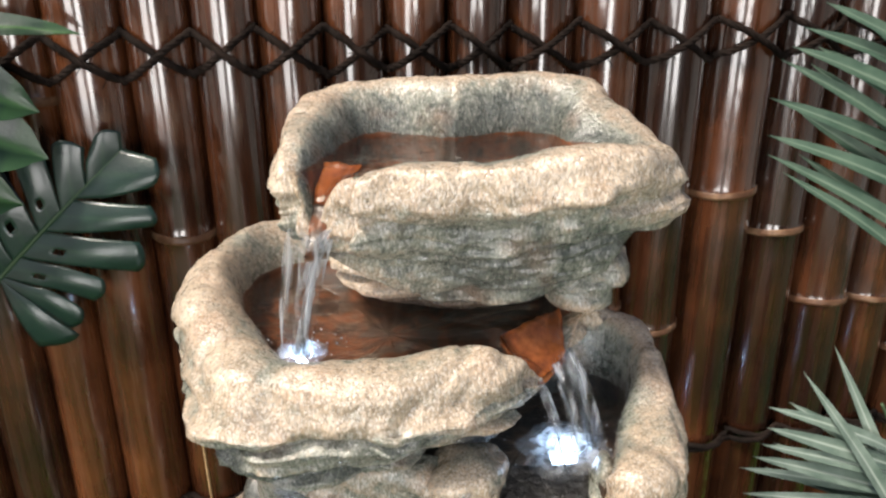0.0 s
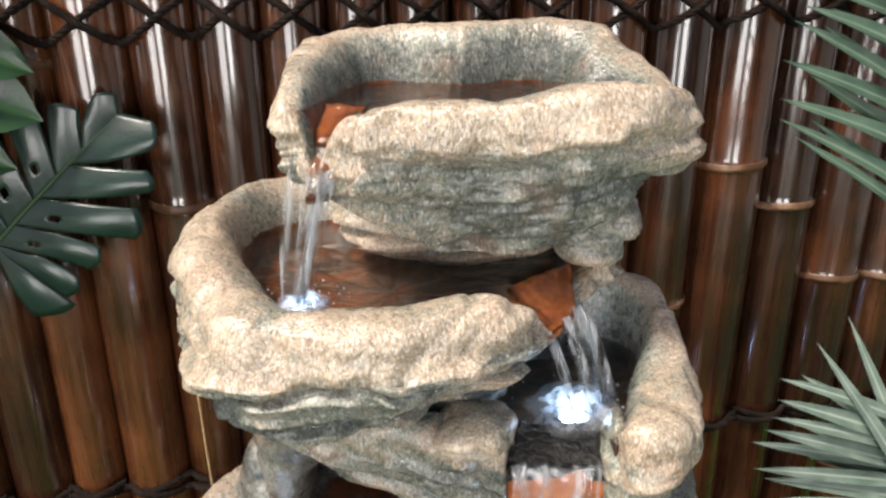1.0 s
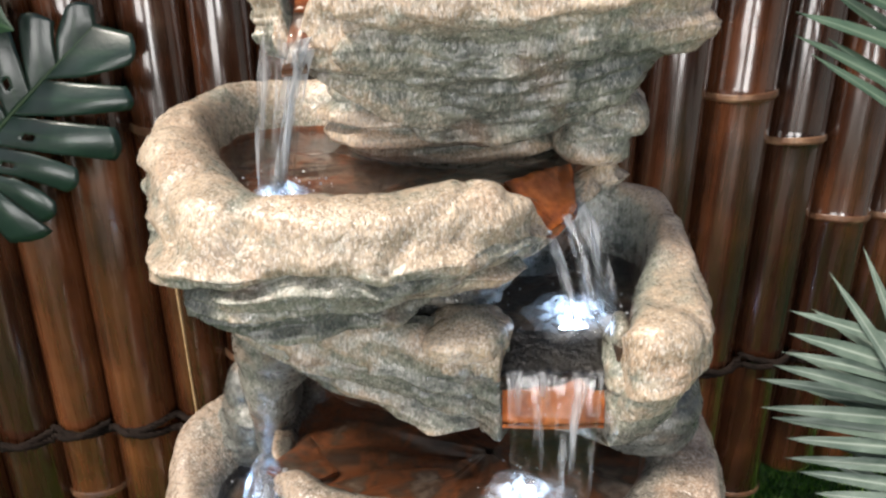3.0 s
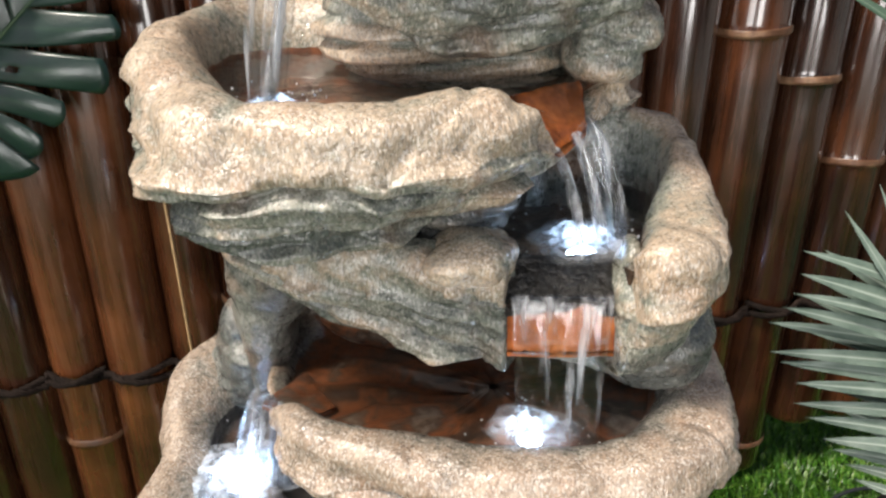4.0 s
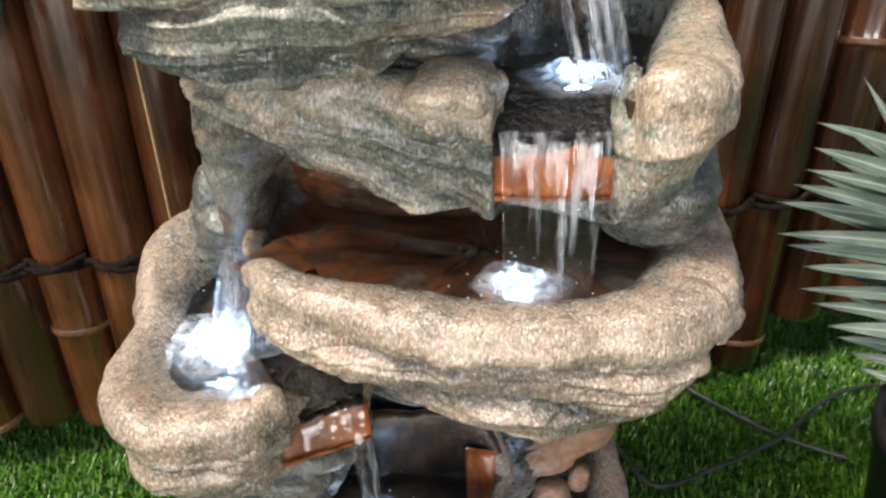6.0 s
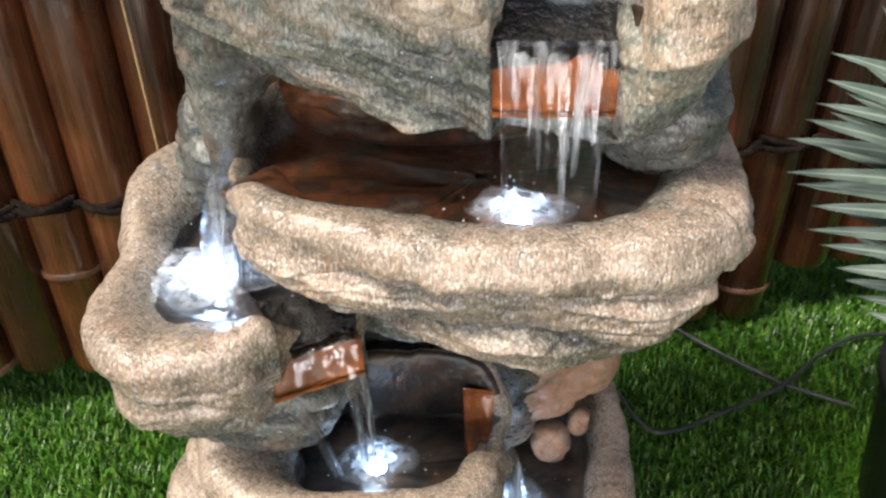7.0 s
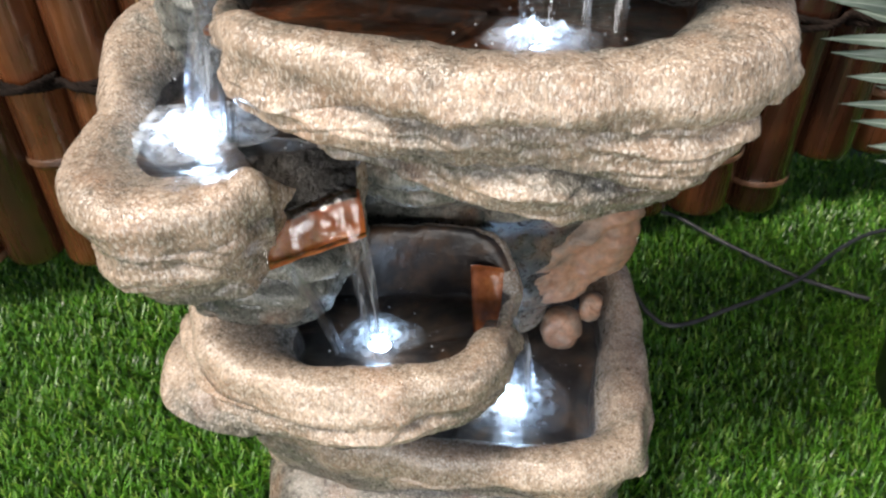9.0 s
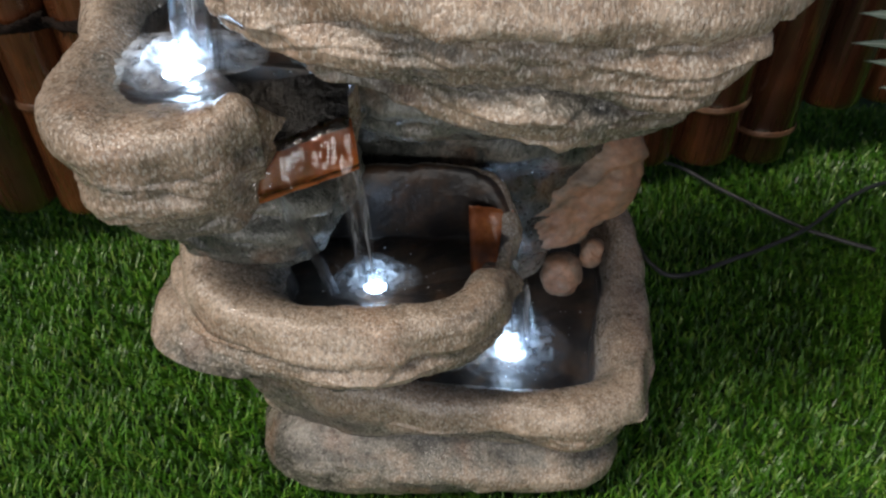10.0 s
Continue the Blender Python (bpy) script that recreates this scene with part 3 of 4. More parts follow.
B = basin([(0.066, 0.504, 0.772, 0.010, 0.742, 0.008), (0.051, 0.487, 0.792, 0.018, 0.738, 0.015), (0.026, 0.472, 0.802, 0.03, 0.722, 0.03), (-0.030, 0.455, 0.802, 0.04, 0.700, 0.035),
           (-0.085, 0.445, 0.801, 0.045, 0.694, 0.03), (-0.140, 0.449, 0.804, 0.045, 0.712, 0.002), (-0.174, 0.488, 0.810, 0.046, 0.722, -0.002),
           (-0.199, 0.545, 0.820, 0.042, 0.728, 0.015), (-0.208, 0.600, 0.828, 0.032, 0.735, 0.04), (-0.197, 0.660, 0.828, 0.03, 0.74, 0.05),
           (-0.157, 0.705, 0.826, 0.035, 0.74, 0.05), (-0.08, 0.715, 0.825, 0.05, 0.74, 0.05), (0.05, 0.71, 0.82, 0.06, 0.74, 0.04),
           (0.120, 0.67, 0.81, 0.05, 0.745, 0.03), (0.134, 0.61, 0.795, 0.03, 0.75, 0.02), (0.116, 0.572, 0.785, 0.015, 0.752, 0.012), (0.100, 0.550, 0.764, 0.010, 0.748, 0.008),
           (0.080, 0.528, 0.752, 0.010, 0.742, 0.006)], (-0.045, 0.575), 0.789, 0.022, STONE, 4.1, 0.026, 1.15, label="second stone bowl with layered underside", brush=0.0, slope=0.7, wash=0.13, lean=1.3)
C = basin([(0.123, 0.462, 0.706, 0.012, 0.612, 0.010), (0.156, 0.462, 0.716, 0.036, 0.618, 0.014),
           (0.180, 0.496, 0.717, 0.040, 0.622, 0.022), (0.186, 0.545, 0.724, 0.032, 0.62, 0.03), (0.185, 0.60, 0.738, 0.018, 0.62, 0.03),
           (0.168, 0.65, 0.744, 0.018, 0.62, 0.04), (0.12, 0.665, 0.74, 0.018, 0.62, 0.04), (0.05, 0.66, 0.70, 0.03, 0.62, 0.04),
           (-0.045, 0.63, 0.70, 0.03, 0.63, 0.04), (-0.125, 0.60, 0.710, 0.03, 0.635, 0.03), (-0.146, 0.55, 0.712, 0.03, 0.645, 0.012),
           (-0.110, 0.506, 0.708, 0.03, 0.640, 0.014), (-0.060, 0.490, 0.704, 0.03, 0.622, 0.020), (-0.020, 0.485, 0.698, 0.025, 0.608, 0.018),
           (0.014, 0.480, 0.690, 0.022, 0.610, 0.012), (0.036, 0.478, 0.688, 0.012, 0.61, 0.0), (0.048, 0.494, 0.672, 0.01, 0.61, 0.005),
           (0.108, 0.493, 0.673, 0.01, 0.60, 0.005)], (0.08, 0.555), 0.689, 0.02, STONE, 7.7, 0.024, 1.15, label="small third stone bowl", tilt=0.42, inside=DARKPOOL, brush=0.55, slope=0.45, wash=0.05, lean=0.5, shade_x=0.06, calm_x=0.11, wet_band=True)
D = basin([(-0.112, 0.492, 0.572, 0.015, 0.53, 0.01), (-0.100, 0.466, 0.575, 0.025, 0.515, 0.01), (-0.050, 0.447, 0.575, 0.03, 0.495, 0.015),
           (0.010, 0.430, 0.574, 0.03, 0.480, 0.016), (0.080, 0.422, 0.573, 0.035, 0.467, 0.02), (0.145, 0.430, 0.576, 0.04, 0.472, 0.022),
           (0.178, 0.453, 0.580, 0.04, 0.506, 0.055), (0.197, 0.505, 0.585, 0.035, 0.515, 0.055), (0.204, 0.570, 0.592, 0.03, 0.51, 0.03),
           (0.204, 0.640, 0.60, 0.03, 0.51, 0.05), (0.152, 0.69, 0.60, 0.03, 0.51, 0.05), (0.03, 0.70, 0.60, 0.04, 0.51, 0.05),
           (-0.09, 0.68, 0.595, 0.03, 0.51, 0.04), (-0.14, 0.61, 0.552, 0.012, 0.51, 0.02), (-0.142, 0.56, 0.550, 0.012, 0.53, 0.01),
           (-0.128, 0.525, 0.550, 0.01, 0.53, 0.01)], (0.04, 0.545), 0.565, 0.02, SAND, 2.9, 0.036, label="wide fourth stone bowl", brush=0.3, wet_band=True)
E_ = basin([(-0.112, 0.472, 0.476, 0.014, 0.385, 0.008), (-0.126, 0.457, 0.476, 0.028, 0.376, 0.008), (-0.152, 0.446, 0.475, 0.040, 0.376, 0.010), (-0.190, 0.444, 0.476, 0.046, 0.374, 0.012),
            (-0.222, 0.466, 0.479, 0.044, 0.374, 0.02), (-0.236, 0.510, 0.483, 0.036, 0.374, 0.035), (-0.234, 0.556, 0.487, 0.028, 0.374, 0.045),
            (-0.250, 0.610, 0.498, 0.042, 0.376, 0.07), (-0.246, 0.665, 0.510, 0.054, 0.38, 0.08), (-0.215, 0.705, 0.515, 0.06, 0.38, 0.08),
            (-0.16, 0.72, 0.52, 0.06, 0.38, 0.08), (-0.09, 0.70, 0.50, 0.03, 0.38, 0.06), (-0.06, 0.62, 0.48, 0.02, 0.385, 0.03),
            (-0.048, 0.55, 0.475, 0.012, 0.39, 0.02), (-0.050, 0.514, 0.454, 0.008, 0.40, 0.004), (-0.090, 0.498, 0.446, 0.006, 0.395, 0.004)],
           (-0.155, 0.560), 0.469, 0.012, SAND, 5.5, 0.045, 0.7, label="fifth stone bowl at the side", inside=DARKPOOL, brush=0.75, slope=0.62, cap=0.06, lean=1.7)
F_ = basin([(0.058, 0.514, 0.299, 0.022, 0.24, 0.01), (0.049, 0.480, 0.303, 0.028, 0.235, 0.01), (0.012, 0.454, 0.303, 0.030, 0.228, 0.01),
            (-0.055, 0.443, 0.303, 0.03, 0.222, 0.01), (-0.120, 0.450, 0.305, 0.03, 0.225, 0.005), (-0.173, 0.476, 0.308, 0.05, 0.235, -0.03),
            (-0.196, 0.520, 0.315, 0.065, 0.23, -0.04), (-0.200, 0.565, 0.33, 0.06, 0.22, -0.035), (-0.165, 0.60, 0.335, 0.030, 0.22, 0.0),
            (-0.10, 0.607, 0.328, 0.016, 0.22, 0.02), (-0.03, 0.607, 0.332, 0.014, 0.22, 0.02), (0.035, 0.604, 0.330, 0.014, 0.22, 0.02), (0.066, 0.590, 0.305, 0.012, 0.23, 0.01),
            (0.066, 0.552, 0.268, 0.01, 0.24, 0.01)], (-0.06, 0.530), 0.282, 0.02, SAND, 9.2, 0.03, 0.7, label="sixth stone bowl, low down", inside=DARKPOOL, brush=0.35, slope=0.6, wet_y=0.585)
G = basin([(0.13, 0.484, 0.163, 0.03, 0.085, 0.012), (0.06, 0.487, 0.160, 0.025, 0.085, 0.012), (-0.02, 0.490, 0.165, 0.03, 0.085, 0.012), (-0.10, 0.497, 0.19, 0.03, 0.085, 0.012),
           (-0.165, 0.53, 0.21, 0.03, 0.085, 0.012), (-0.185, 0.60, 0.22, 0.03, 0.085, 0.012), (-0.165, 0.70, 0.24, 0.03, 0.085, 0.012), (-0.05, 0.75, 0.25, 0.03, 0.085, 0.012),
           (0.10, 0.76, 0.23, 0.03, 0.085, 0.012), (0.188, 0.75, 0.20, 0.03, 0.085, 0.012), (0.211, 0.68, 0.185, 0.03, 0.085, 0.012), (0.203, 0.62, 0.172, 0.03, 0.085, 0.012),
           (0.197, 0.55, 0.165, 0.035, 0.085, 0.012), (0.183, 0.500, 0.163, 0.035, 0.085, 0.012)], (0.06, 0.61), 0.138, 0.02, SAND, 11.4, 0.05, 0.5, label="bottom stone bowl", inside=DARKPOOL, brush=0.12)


def boulder(name, centre, half, z0, z1, mat, seed, pitch=0.024, tilt=0.0, power=2.6, rough=1.0, profile=None, label="", brushed=0.0):
    """A rock with layered flanks, rounded at top and bottom."""
    n, m = 120, 56
    verts, ridge = [], []
    for j in range(m):
        t = j / (m - 1)
        z = z0 + (z1 - z0) * t
        round_ = min(1.0, math.sin(math.pi * min(max(t, 0.0), 1.0)) ** 0.35 if 0 < t < 1 else 0.0)
        sx = sy = 1.0
        ox = oy = 0.0
        if profile:
            sx, sy, ox, oy = [np.interp(t, [q[0] for q in profile], [q[i] for q in profile]) for i in (1, 2, 3, 4)]
        for i in range(n):
            w = 2 * math.pi * i / n
            c, s = math.cos(w), math.sin(w)
            rr = (abs(c) ** power + abs(s) ** power) ** (-1 / power)
            x0, y0 = centre[0] + ox + half[0] * sx * rr * c * round_, centre[1] + oy + half[1] * sy * rr * s * round_
            h, h2 = ledges(x0, y0, z, pitch, tilt, seed), fbm(x0 * 20, y0 * 20, z * 24 + seed, 3)
            chip = noise.ridged_multi_fractal(Vector((x0 * 12 + seed, y0 * 12, z * 14)), 0.9, 2.1, 4, 1.0, 1.6, noise_basis="PERLIN_ORIGINAL")
            off = rough * (0.012 * (h - 0.5) + 0.007 * h2 - 0.008 * (chip - 0.9)) * round_
            verts.append((x0 + off * c, y0 + off * s, z))
            ridge.append(0.08 + brushed + 0.58 * h + 0.25 * h2)
    return part(name, mesh_of(name, verts, grid_faces(m, n, True), [mat], None, {"ridge": ridge}), fountain, label)


boulder("plinth", (0.003, 0.612), (0.186, 0.142), -0.02, 0.118, SAND, 31.2, 0.07, 0.12, 4.5, 0.6, profile=[(0, 1.03, 1.03, 0, 0), (0.5, 1.0, 1.0, 0, 0), (1, 1.0, 1.0, 0, 0)], label="grey-brown stone plinth standing on the turf")
boulder("rock_core", (0.02, 0.685), (0.15, 0.072), 0.10, 0.86, WETSHADED, 3.3, 0.03, 0.25, label="rough rock column behind the bowls")
boulder("rock_core", (0.015, 0.635), (0.11, 0.055), 0.77, 0.87, STONE, 6.1, 0.018)
boulder("rock_core", (0.116, 0.606), (0.040, 0.046), 0.782, 0.852, STONE, 8.1, 0.05)
boulder("rock_core", (-0.045, 0.588), (0.11, 0.085), 0.655, 0.755, WETSHADED, 2.2, 0.022, 0.45, profile=[(0, 0.7, 0.6, 0.02, 0.02), (0.4, 0.95, 0.95, 0.0, 0.0), (1, 1.15, 1.05, -0.01, -0.01)])
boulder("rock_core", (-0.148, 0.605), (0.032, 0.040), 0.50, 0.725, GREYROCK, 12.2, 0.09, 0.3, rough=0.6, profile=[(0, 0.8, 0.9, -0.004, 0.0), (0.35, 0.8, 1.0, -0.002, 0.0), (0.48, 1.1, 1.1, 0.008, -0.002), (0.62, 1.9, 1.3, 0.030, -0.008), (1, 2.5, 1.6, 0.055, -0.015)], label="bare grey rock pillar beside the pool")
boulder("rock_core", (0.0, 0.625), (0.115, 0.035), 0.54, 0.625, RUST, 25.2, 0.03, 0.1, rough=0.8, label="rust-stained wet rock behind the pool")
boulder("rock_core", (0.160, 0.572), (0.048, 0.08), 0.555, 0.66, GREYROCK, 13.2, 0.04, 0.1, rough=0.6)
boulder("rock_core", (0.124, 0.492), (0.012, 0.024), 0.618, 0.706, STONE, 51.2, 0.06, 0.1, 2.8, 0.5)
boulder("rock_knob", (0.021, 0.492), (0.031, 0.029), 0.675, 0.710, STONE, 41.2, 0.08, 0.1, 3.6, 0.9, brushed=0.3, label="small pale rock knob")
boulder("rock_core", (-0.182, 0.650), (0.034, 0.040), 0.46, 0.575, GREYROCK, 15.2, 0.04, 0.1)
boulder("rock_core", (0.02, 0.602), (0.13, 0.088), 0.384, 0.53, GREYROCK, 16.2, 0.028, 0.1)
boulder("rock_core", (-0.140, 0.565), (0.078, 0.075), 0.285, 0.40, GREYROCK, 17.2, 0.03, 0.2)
boulder("red_rock", (0.126, 0.672), (0.072, 0.038), 0.195, 0.345, REDROCK, 19.2, 0.06, -0.5, 3.4, 1.2, profile=[(0, 0.6, 0.8, -0.022, -0.010), (0.3, 0.95, 1.0, -0.004, 0.0), (0.7, 1.0, 1.0, 0.006, 0.004), (1, 0.9, 0.9, 0.012, 0.006)], label="reddish-grey rock behind the bottom bowl")
boulder("red_rock", (0.162, 0.670), (0.017, 0.015), 0.160, 0.194, REDROCK, 20.2, 0.1, 0.0, 2.8, 0.8)
boulder("red_rock", (0.132, 0.660), (0.022, 0.017), 0.13, 0.180, REDROCK, 21.2, 0.1, 0.0, 2.8, 0.8)


def slab(owner, name, corners, thick, mat, seed, label=""):
    """A rough plate on four top corners, front edge first."""
    n, c = 14, [Vector(q) for q in corners]
    down = Vector((0, 0, -thick))
    verts = []
    for layer in (0, 1):
        for i in range(n):
            for j in range(n):
                u, v = i / (n - 1), j / (n - 1)
                q = c[0].lerp(c[1], u).lerp(c[3].lerp(c[2], u), v) + down * layer
                e = min(u, 1 - u, v, 1 - v)
                q = q + Vector((0, 0, (0.0022 * fbm(q.x * 70, q.y * 70, seed, 3) - (0.003 * (1 - e / 0.1) ** 2 if e < 0.1 else 0)) * (1 - layer)))
                q.x += 0.002 * fbm(q.x * 50, q.y * 50, seed + 4, 2)
                q.y += 0.002 * fbm(q.x * 50, q.y * 50, seed + 9, 2)
                verts.append(q)
    k = n * n
    fs = grid_faces(n, n, False) + [tuple(i + k for i in reversed(f)) for f in grid_faces(n, n, False)]
    rim = [i for i in range(n)] + [i * n + n - 1 for i in range(1, n)] + [(n - 1) * n + j for j in range(n - 2, -1, -1)] + [i * n for i in range(n - 2, 0, -1)]
    fs += [(a, b, b + k, a + k) for a, b in zip(rim, rim[1:] + rim[:1])]
    return part(name, mesh_of(name, verts, fs, [mat]), owner, label)


slab(A, "spout_slab", [(-0.091, 0.510, 0.904), (-0.075, 0.508, 0.906), (-0.058, 0.540, 0.926), (-0.087, 0.545, 0.926)], 0.008, SLAB, 1, "wet orange terracotta slab")
slab(A, "spill_lip", [(-0.095, 0.490, 0.876), (-0.080, 0.489, 0.878), (-0.074, 0.510, 0.907), (-0.092, 0.512, 0.905)], 0.008, RUST, 11, "wet brown stone lip")
slab(B, "spout_slab", [(0.071, 0.519, 0.755), (0.099, 0.545, 0.768), (0.096, 0.582, 0.790), (0.045, 0.532, 0.791)], 0.010, SLAB, 2, "wet orange terracotta slab")
slab(C, "spout_slab", [(0.043, 0.468, 0.636), (0.113, 0.468, 0.636), (0.114, 0.482, 0.670), (0.042, 0.482, 0.670)], 0.007, SLAB, 3, "wet orange terracotta slab")
slab(C, "spill_lip", [(0.041, 0.477, 0.671), (0.118, 0.477, 0.671), (0.122, 0.507, 0.689), (0.041, 0.507, 0.689)], 0.016, WETDARK, 4, "wet dark stone lip")
slab(D, "spill_lip", [(-0.140, 0.522, 0.554), (-0.111, 0.502, 0.554), (-0.085, 0.535, 0.541), (-0.115, 0.585, 0.541)], 0.008, RUST, 5, "wet rust-stained stone lip")
slab(E_, "spout_slab", [(-0.112, 0.474, 0.402), (-0.044, 0.482, 0.426), (-0.047, 0.495, 0.452), (-0.117, 0.487, 0.430)], 0.008, SLAB, 6, "wet orange terracotta slab")
slab(E_, "spill_lip", [(-0.120, 0.483, 0.432), (-0.050, 0.491, 0.457), (-0.052, 0.520, 0.473), (-0.122, 0.508, 0.469)], 0.012, WETDARK, 7, "wet dark stone lip")
slab(F_, "spout_slab", [(0.034, 0.546, 0.262), (0.068, 0.566, 0.258), (0.070, 0.584, 0.304), (0.030, 0.586, 0.308)], 0.010, SLAB, 8, "wet orange terracotta slab")


# ---- running water ----
def fall(owner, top, foot, thick, seed, throw=0.25, label="thin clear sheet of falling water", mat=None):
    """A sheet between a top edge (two points) and a foot (two points), with ropes of water in it."""
    rows, n = 46, 44
    (a, b), (c, d) = [[Vector(q) for q in e] for e in (top, foot)]
    verts = []
    for j in range(rows):
        t = j / (rows - 1)
        for i in range(n):
            w = 2 * math.pi * i / n
            u = 0.5 - 0.5 * math.cos(w)
            s = math.sin(w)
            p, q = a.lerp(b, u), c.lerp(d, u)
            h = t ** (1 - throw)
            xy = p.lerp(q, h)
            z = p.z + (q.z - p.z) * (t ** 1.15)
            wob = noise.noise(Vector((u * 7 + seed, t * 1.3, seed))) * (0.3 + t)
            fold = 0.0028 * math.sin(u * 21 + seed + 2 * wob) * (0.4 + t)
            verts.append((xy.x + 0.003 * wob, xy.y + fold + s * thick * (0.5 + 0.5 * abs(noise.noise(Vector((u * 11, t * 2, seed + 3))))), z))
    fs = grid_faces(rows, n, True)
    return part("waterfall", mesh_of("waterfall", verts, fs, [mat or FALL]), owner, label)


def splash(owner, at, radius, seed, power, fade=0.7):
    """A churned mound of water with drops round it, over a lit underwater lamp."""
    rng = random.Random(seed)
    rings, n, vs, foam = 26, 60, [], []
    for k in range(rings):
        f = k / (rings - 1)
        for i in range(n):
            w = 2 * math.pi * i / n
            edge = radius * (1 + 0.35 * noise.noise(Vector((math.cos(w) * 1.3, math.sin(w) * 1.3, seed * 3.1))))
            x, y = at[0] + f * edge * math.cos(w), at[1] + f * edge * 0.85 * math.sin(w)
            foam.append((1 - f) ** fade)
            churn = abs(noise.noise(Vector((x * 95, y * 95, seed)))) + 0.6 * abs(noise.noise(Vector((x * 230, y * 230, seed))))
            vs.append((x, y, at[2] + 0.014 * churn * (1 - f) ** 0.8 - 0.0015 * f))
    part("splash", mesh_of("splash", vs, grid_faces(rings, n, True), [FOAM], None, {"foam": foam}), owner, "white broken water lit from below")
    vs, fs = [], []
    for k in range(26):
        a, d = rng.uniform(0, 6.283), radius * rng.uniform(0.6, 1.7)
        r = rng.uniform(0.0004, 0.0011)
        c = Vector((at[0] + d * math.cos(a), at[1] + 0.8 * d * math.sin(a), at[2] + rng.uniform(0.0, 0.012)))
        base = len(vs)
        vs += [c + Vector(q) * r for q in ((1, 0, 0), (0, 1, 0), (-1, 0, 0), (0, -1, 0), (0, 0, 1.4), (0, 0, -1))]
        fs += [(base + p, base + q, base + o) for p, q in ((0, 1), (1, 2), (2, 3), (3, 0)) for o in (4, 5)]
    tagged(part("spray", mesh_of("spray", vs, fs, [FOAM], None, {"foam": [1.0] * len(vs)}), owner, "small flying drops of water"), kind="stuff")
    lens, rings, n = [], (0.0, 0.4, 0.75, 1.0), 24
    for f in rings:
        for i in range(n):
            w = 2 * math.pi * i / n
            lens.append((at[0] + radius * 0.26 * f * math.cos(w), at[1] + radius * 0.22 * f * math.sin(w), at[2] - 0.007 - 0.005 * f * f))
    part("led_lamp", mesh_of("led_lamp", lens, grid_faces(4, n, True), [LED]), owner, "bright cool-white underwater light")
    glow = new("led_light", bpy.data.lights.new("led_light", "POINT"))
    glow.data.energy, glow.data.color, glow.data.shadow_soft_size = power, (0.5, 0.72, 1.0), 0.004
    glow.location = (at[0], at[1], at[2] - 0.004)


fall(A, [(-0.104, 0.490, 0.892), (-0.072, 0.487, 0.884)], [(-0.122, 0.503, 0.789), (-0.096, 0.498, 0.789)], 0.0035, 1)
fall(A, [(-0.082, 0.489, 0.890), (-0.074, 0.487, 0.892)], [(-0.108, 0.498, 0.789), (-0.101, 0.496, 0.789)], 0.003, 2)
fall(B, [(0.068, 0.512, 0.756), (0.075, 0.519, 0.758)], [(0.092, 0.492, 0.689), (0.100, 0.498, 0.689)], 0.0025, 3)
fall(B, [(0.082, 0.526, 0.762), (0.100, 0.543, 0.771)], [(0.104, 0.508, 0.689), (0.134, 0.534, 0.689)], 0.0035, 4)
fall(B, [(0.090, 0.534, 0.768), (0.100, 0.543, 0.773)], [(0.116, 0.518, 0.689), (0.124, 0.526, 0.689)], 0.003, 14)
fall(C, [(0.044, 0.474, 0.672), (0.112, 0.474, 0.672)], [(0.050, 0.456, 0.566), (0.106, 0.456, 0.566)], 0.0025, 5)
fall(D, [(-0.141, 0.526, 0.563), (-0.113, 0.500, 0.563)], [(-0.180, 0.562, 0.466), (-0.136, 0.532, 0.466)], 0.0035, 6)
fall(D, [(-0.136, 0.520, 0.564), (-0.126, 0.511, 0.564)], [(-0.170, 0.552, 0.466), (-0.155, 0.542, 0.466)], 0.004, 16)
fall(D, [(-0.121, 0.506, 0.564), (-0.114, 0.500, 0.564)], [(-0.144, 0.526, 0.466), (-0.131, 0.517, 0.466)], 0.003, 26)
fall(E_, [(-0.062, 0.480, 0.420), (-0.046, 0.484, 0.424)], [(-0.058, 0.512, 0.282), (-0.042, 0.514, 0.282)], 0.004, 7)
fall(E_, [(-0.112, 0.477, 0.398), (-0.102, 0.478, 0.400)], [(-0.080, 0.500, 0.282), (-0.072, 0.502, 0.282)], 0.002, 8)
fall(E_, [(-0.116, 0.481, 0.428), (-0.046, 0.489, 0.451)], [(-0.112, 0.470, 0.400), (-0.043, 0.478, 0.424)], 0.0015, 17, 0.5, "thin film of water over the slab", POOL)
fall(F_, [(0.056, 0.532, 0.264), (0.072, 0.563, 0.264)], [(0.074, 0.556, 0.138), (0.102, 0.582, 0.138)], 0.0035, 9)
fall(F_, [(0.060, 0.538, 0.265), (0.067, 0.552, 0.265)], [(0.084, 0.562, 0.138), (0.094, 0.572, 0.138)], 0.003, 19)
for owner, at, rad, seed, power in ((B, (-0.105, 0.505, 0.790), 0.022, 1, 0.03), (C, (0.098, 0.525, 0.690), 0.042, 2, 0.08), (D, (0.062, 0.475, 0.566), 0.034, 3, 0.07),
                                    (E_, (-0.166, 0.538, 0.470), 0.056, 4, 0.34), (F_, (-0.046, 0.52, 0.283), 0.036, 5, 0.07), (G, (0.076, 0.576, 0.139), 0.058, 6, 0.4)):
    splash(owner, at, rad, seed, power, 0.3 if owner is E_ else 0.7)


# ---- plants ----
def leaf_frame(base, tip, facing):
    along = (Vector(tip) - Vector(base))
    z = Vector(facing).normalized()
    x = along.normalized()
    y = z.cross(x).normalized()
    z = x.cross(y)
    m = Matrix((x, y, z)).transposed().to_4x4()
    m.translation = base
    return m, along.length


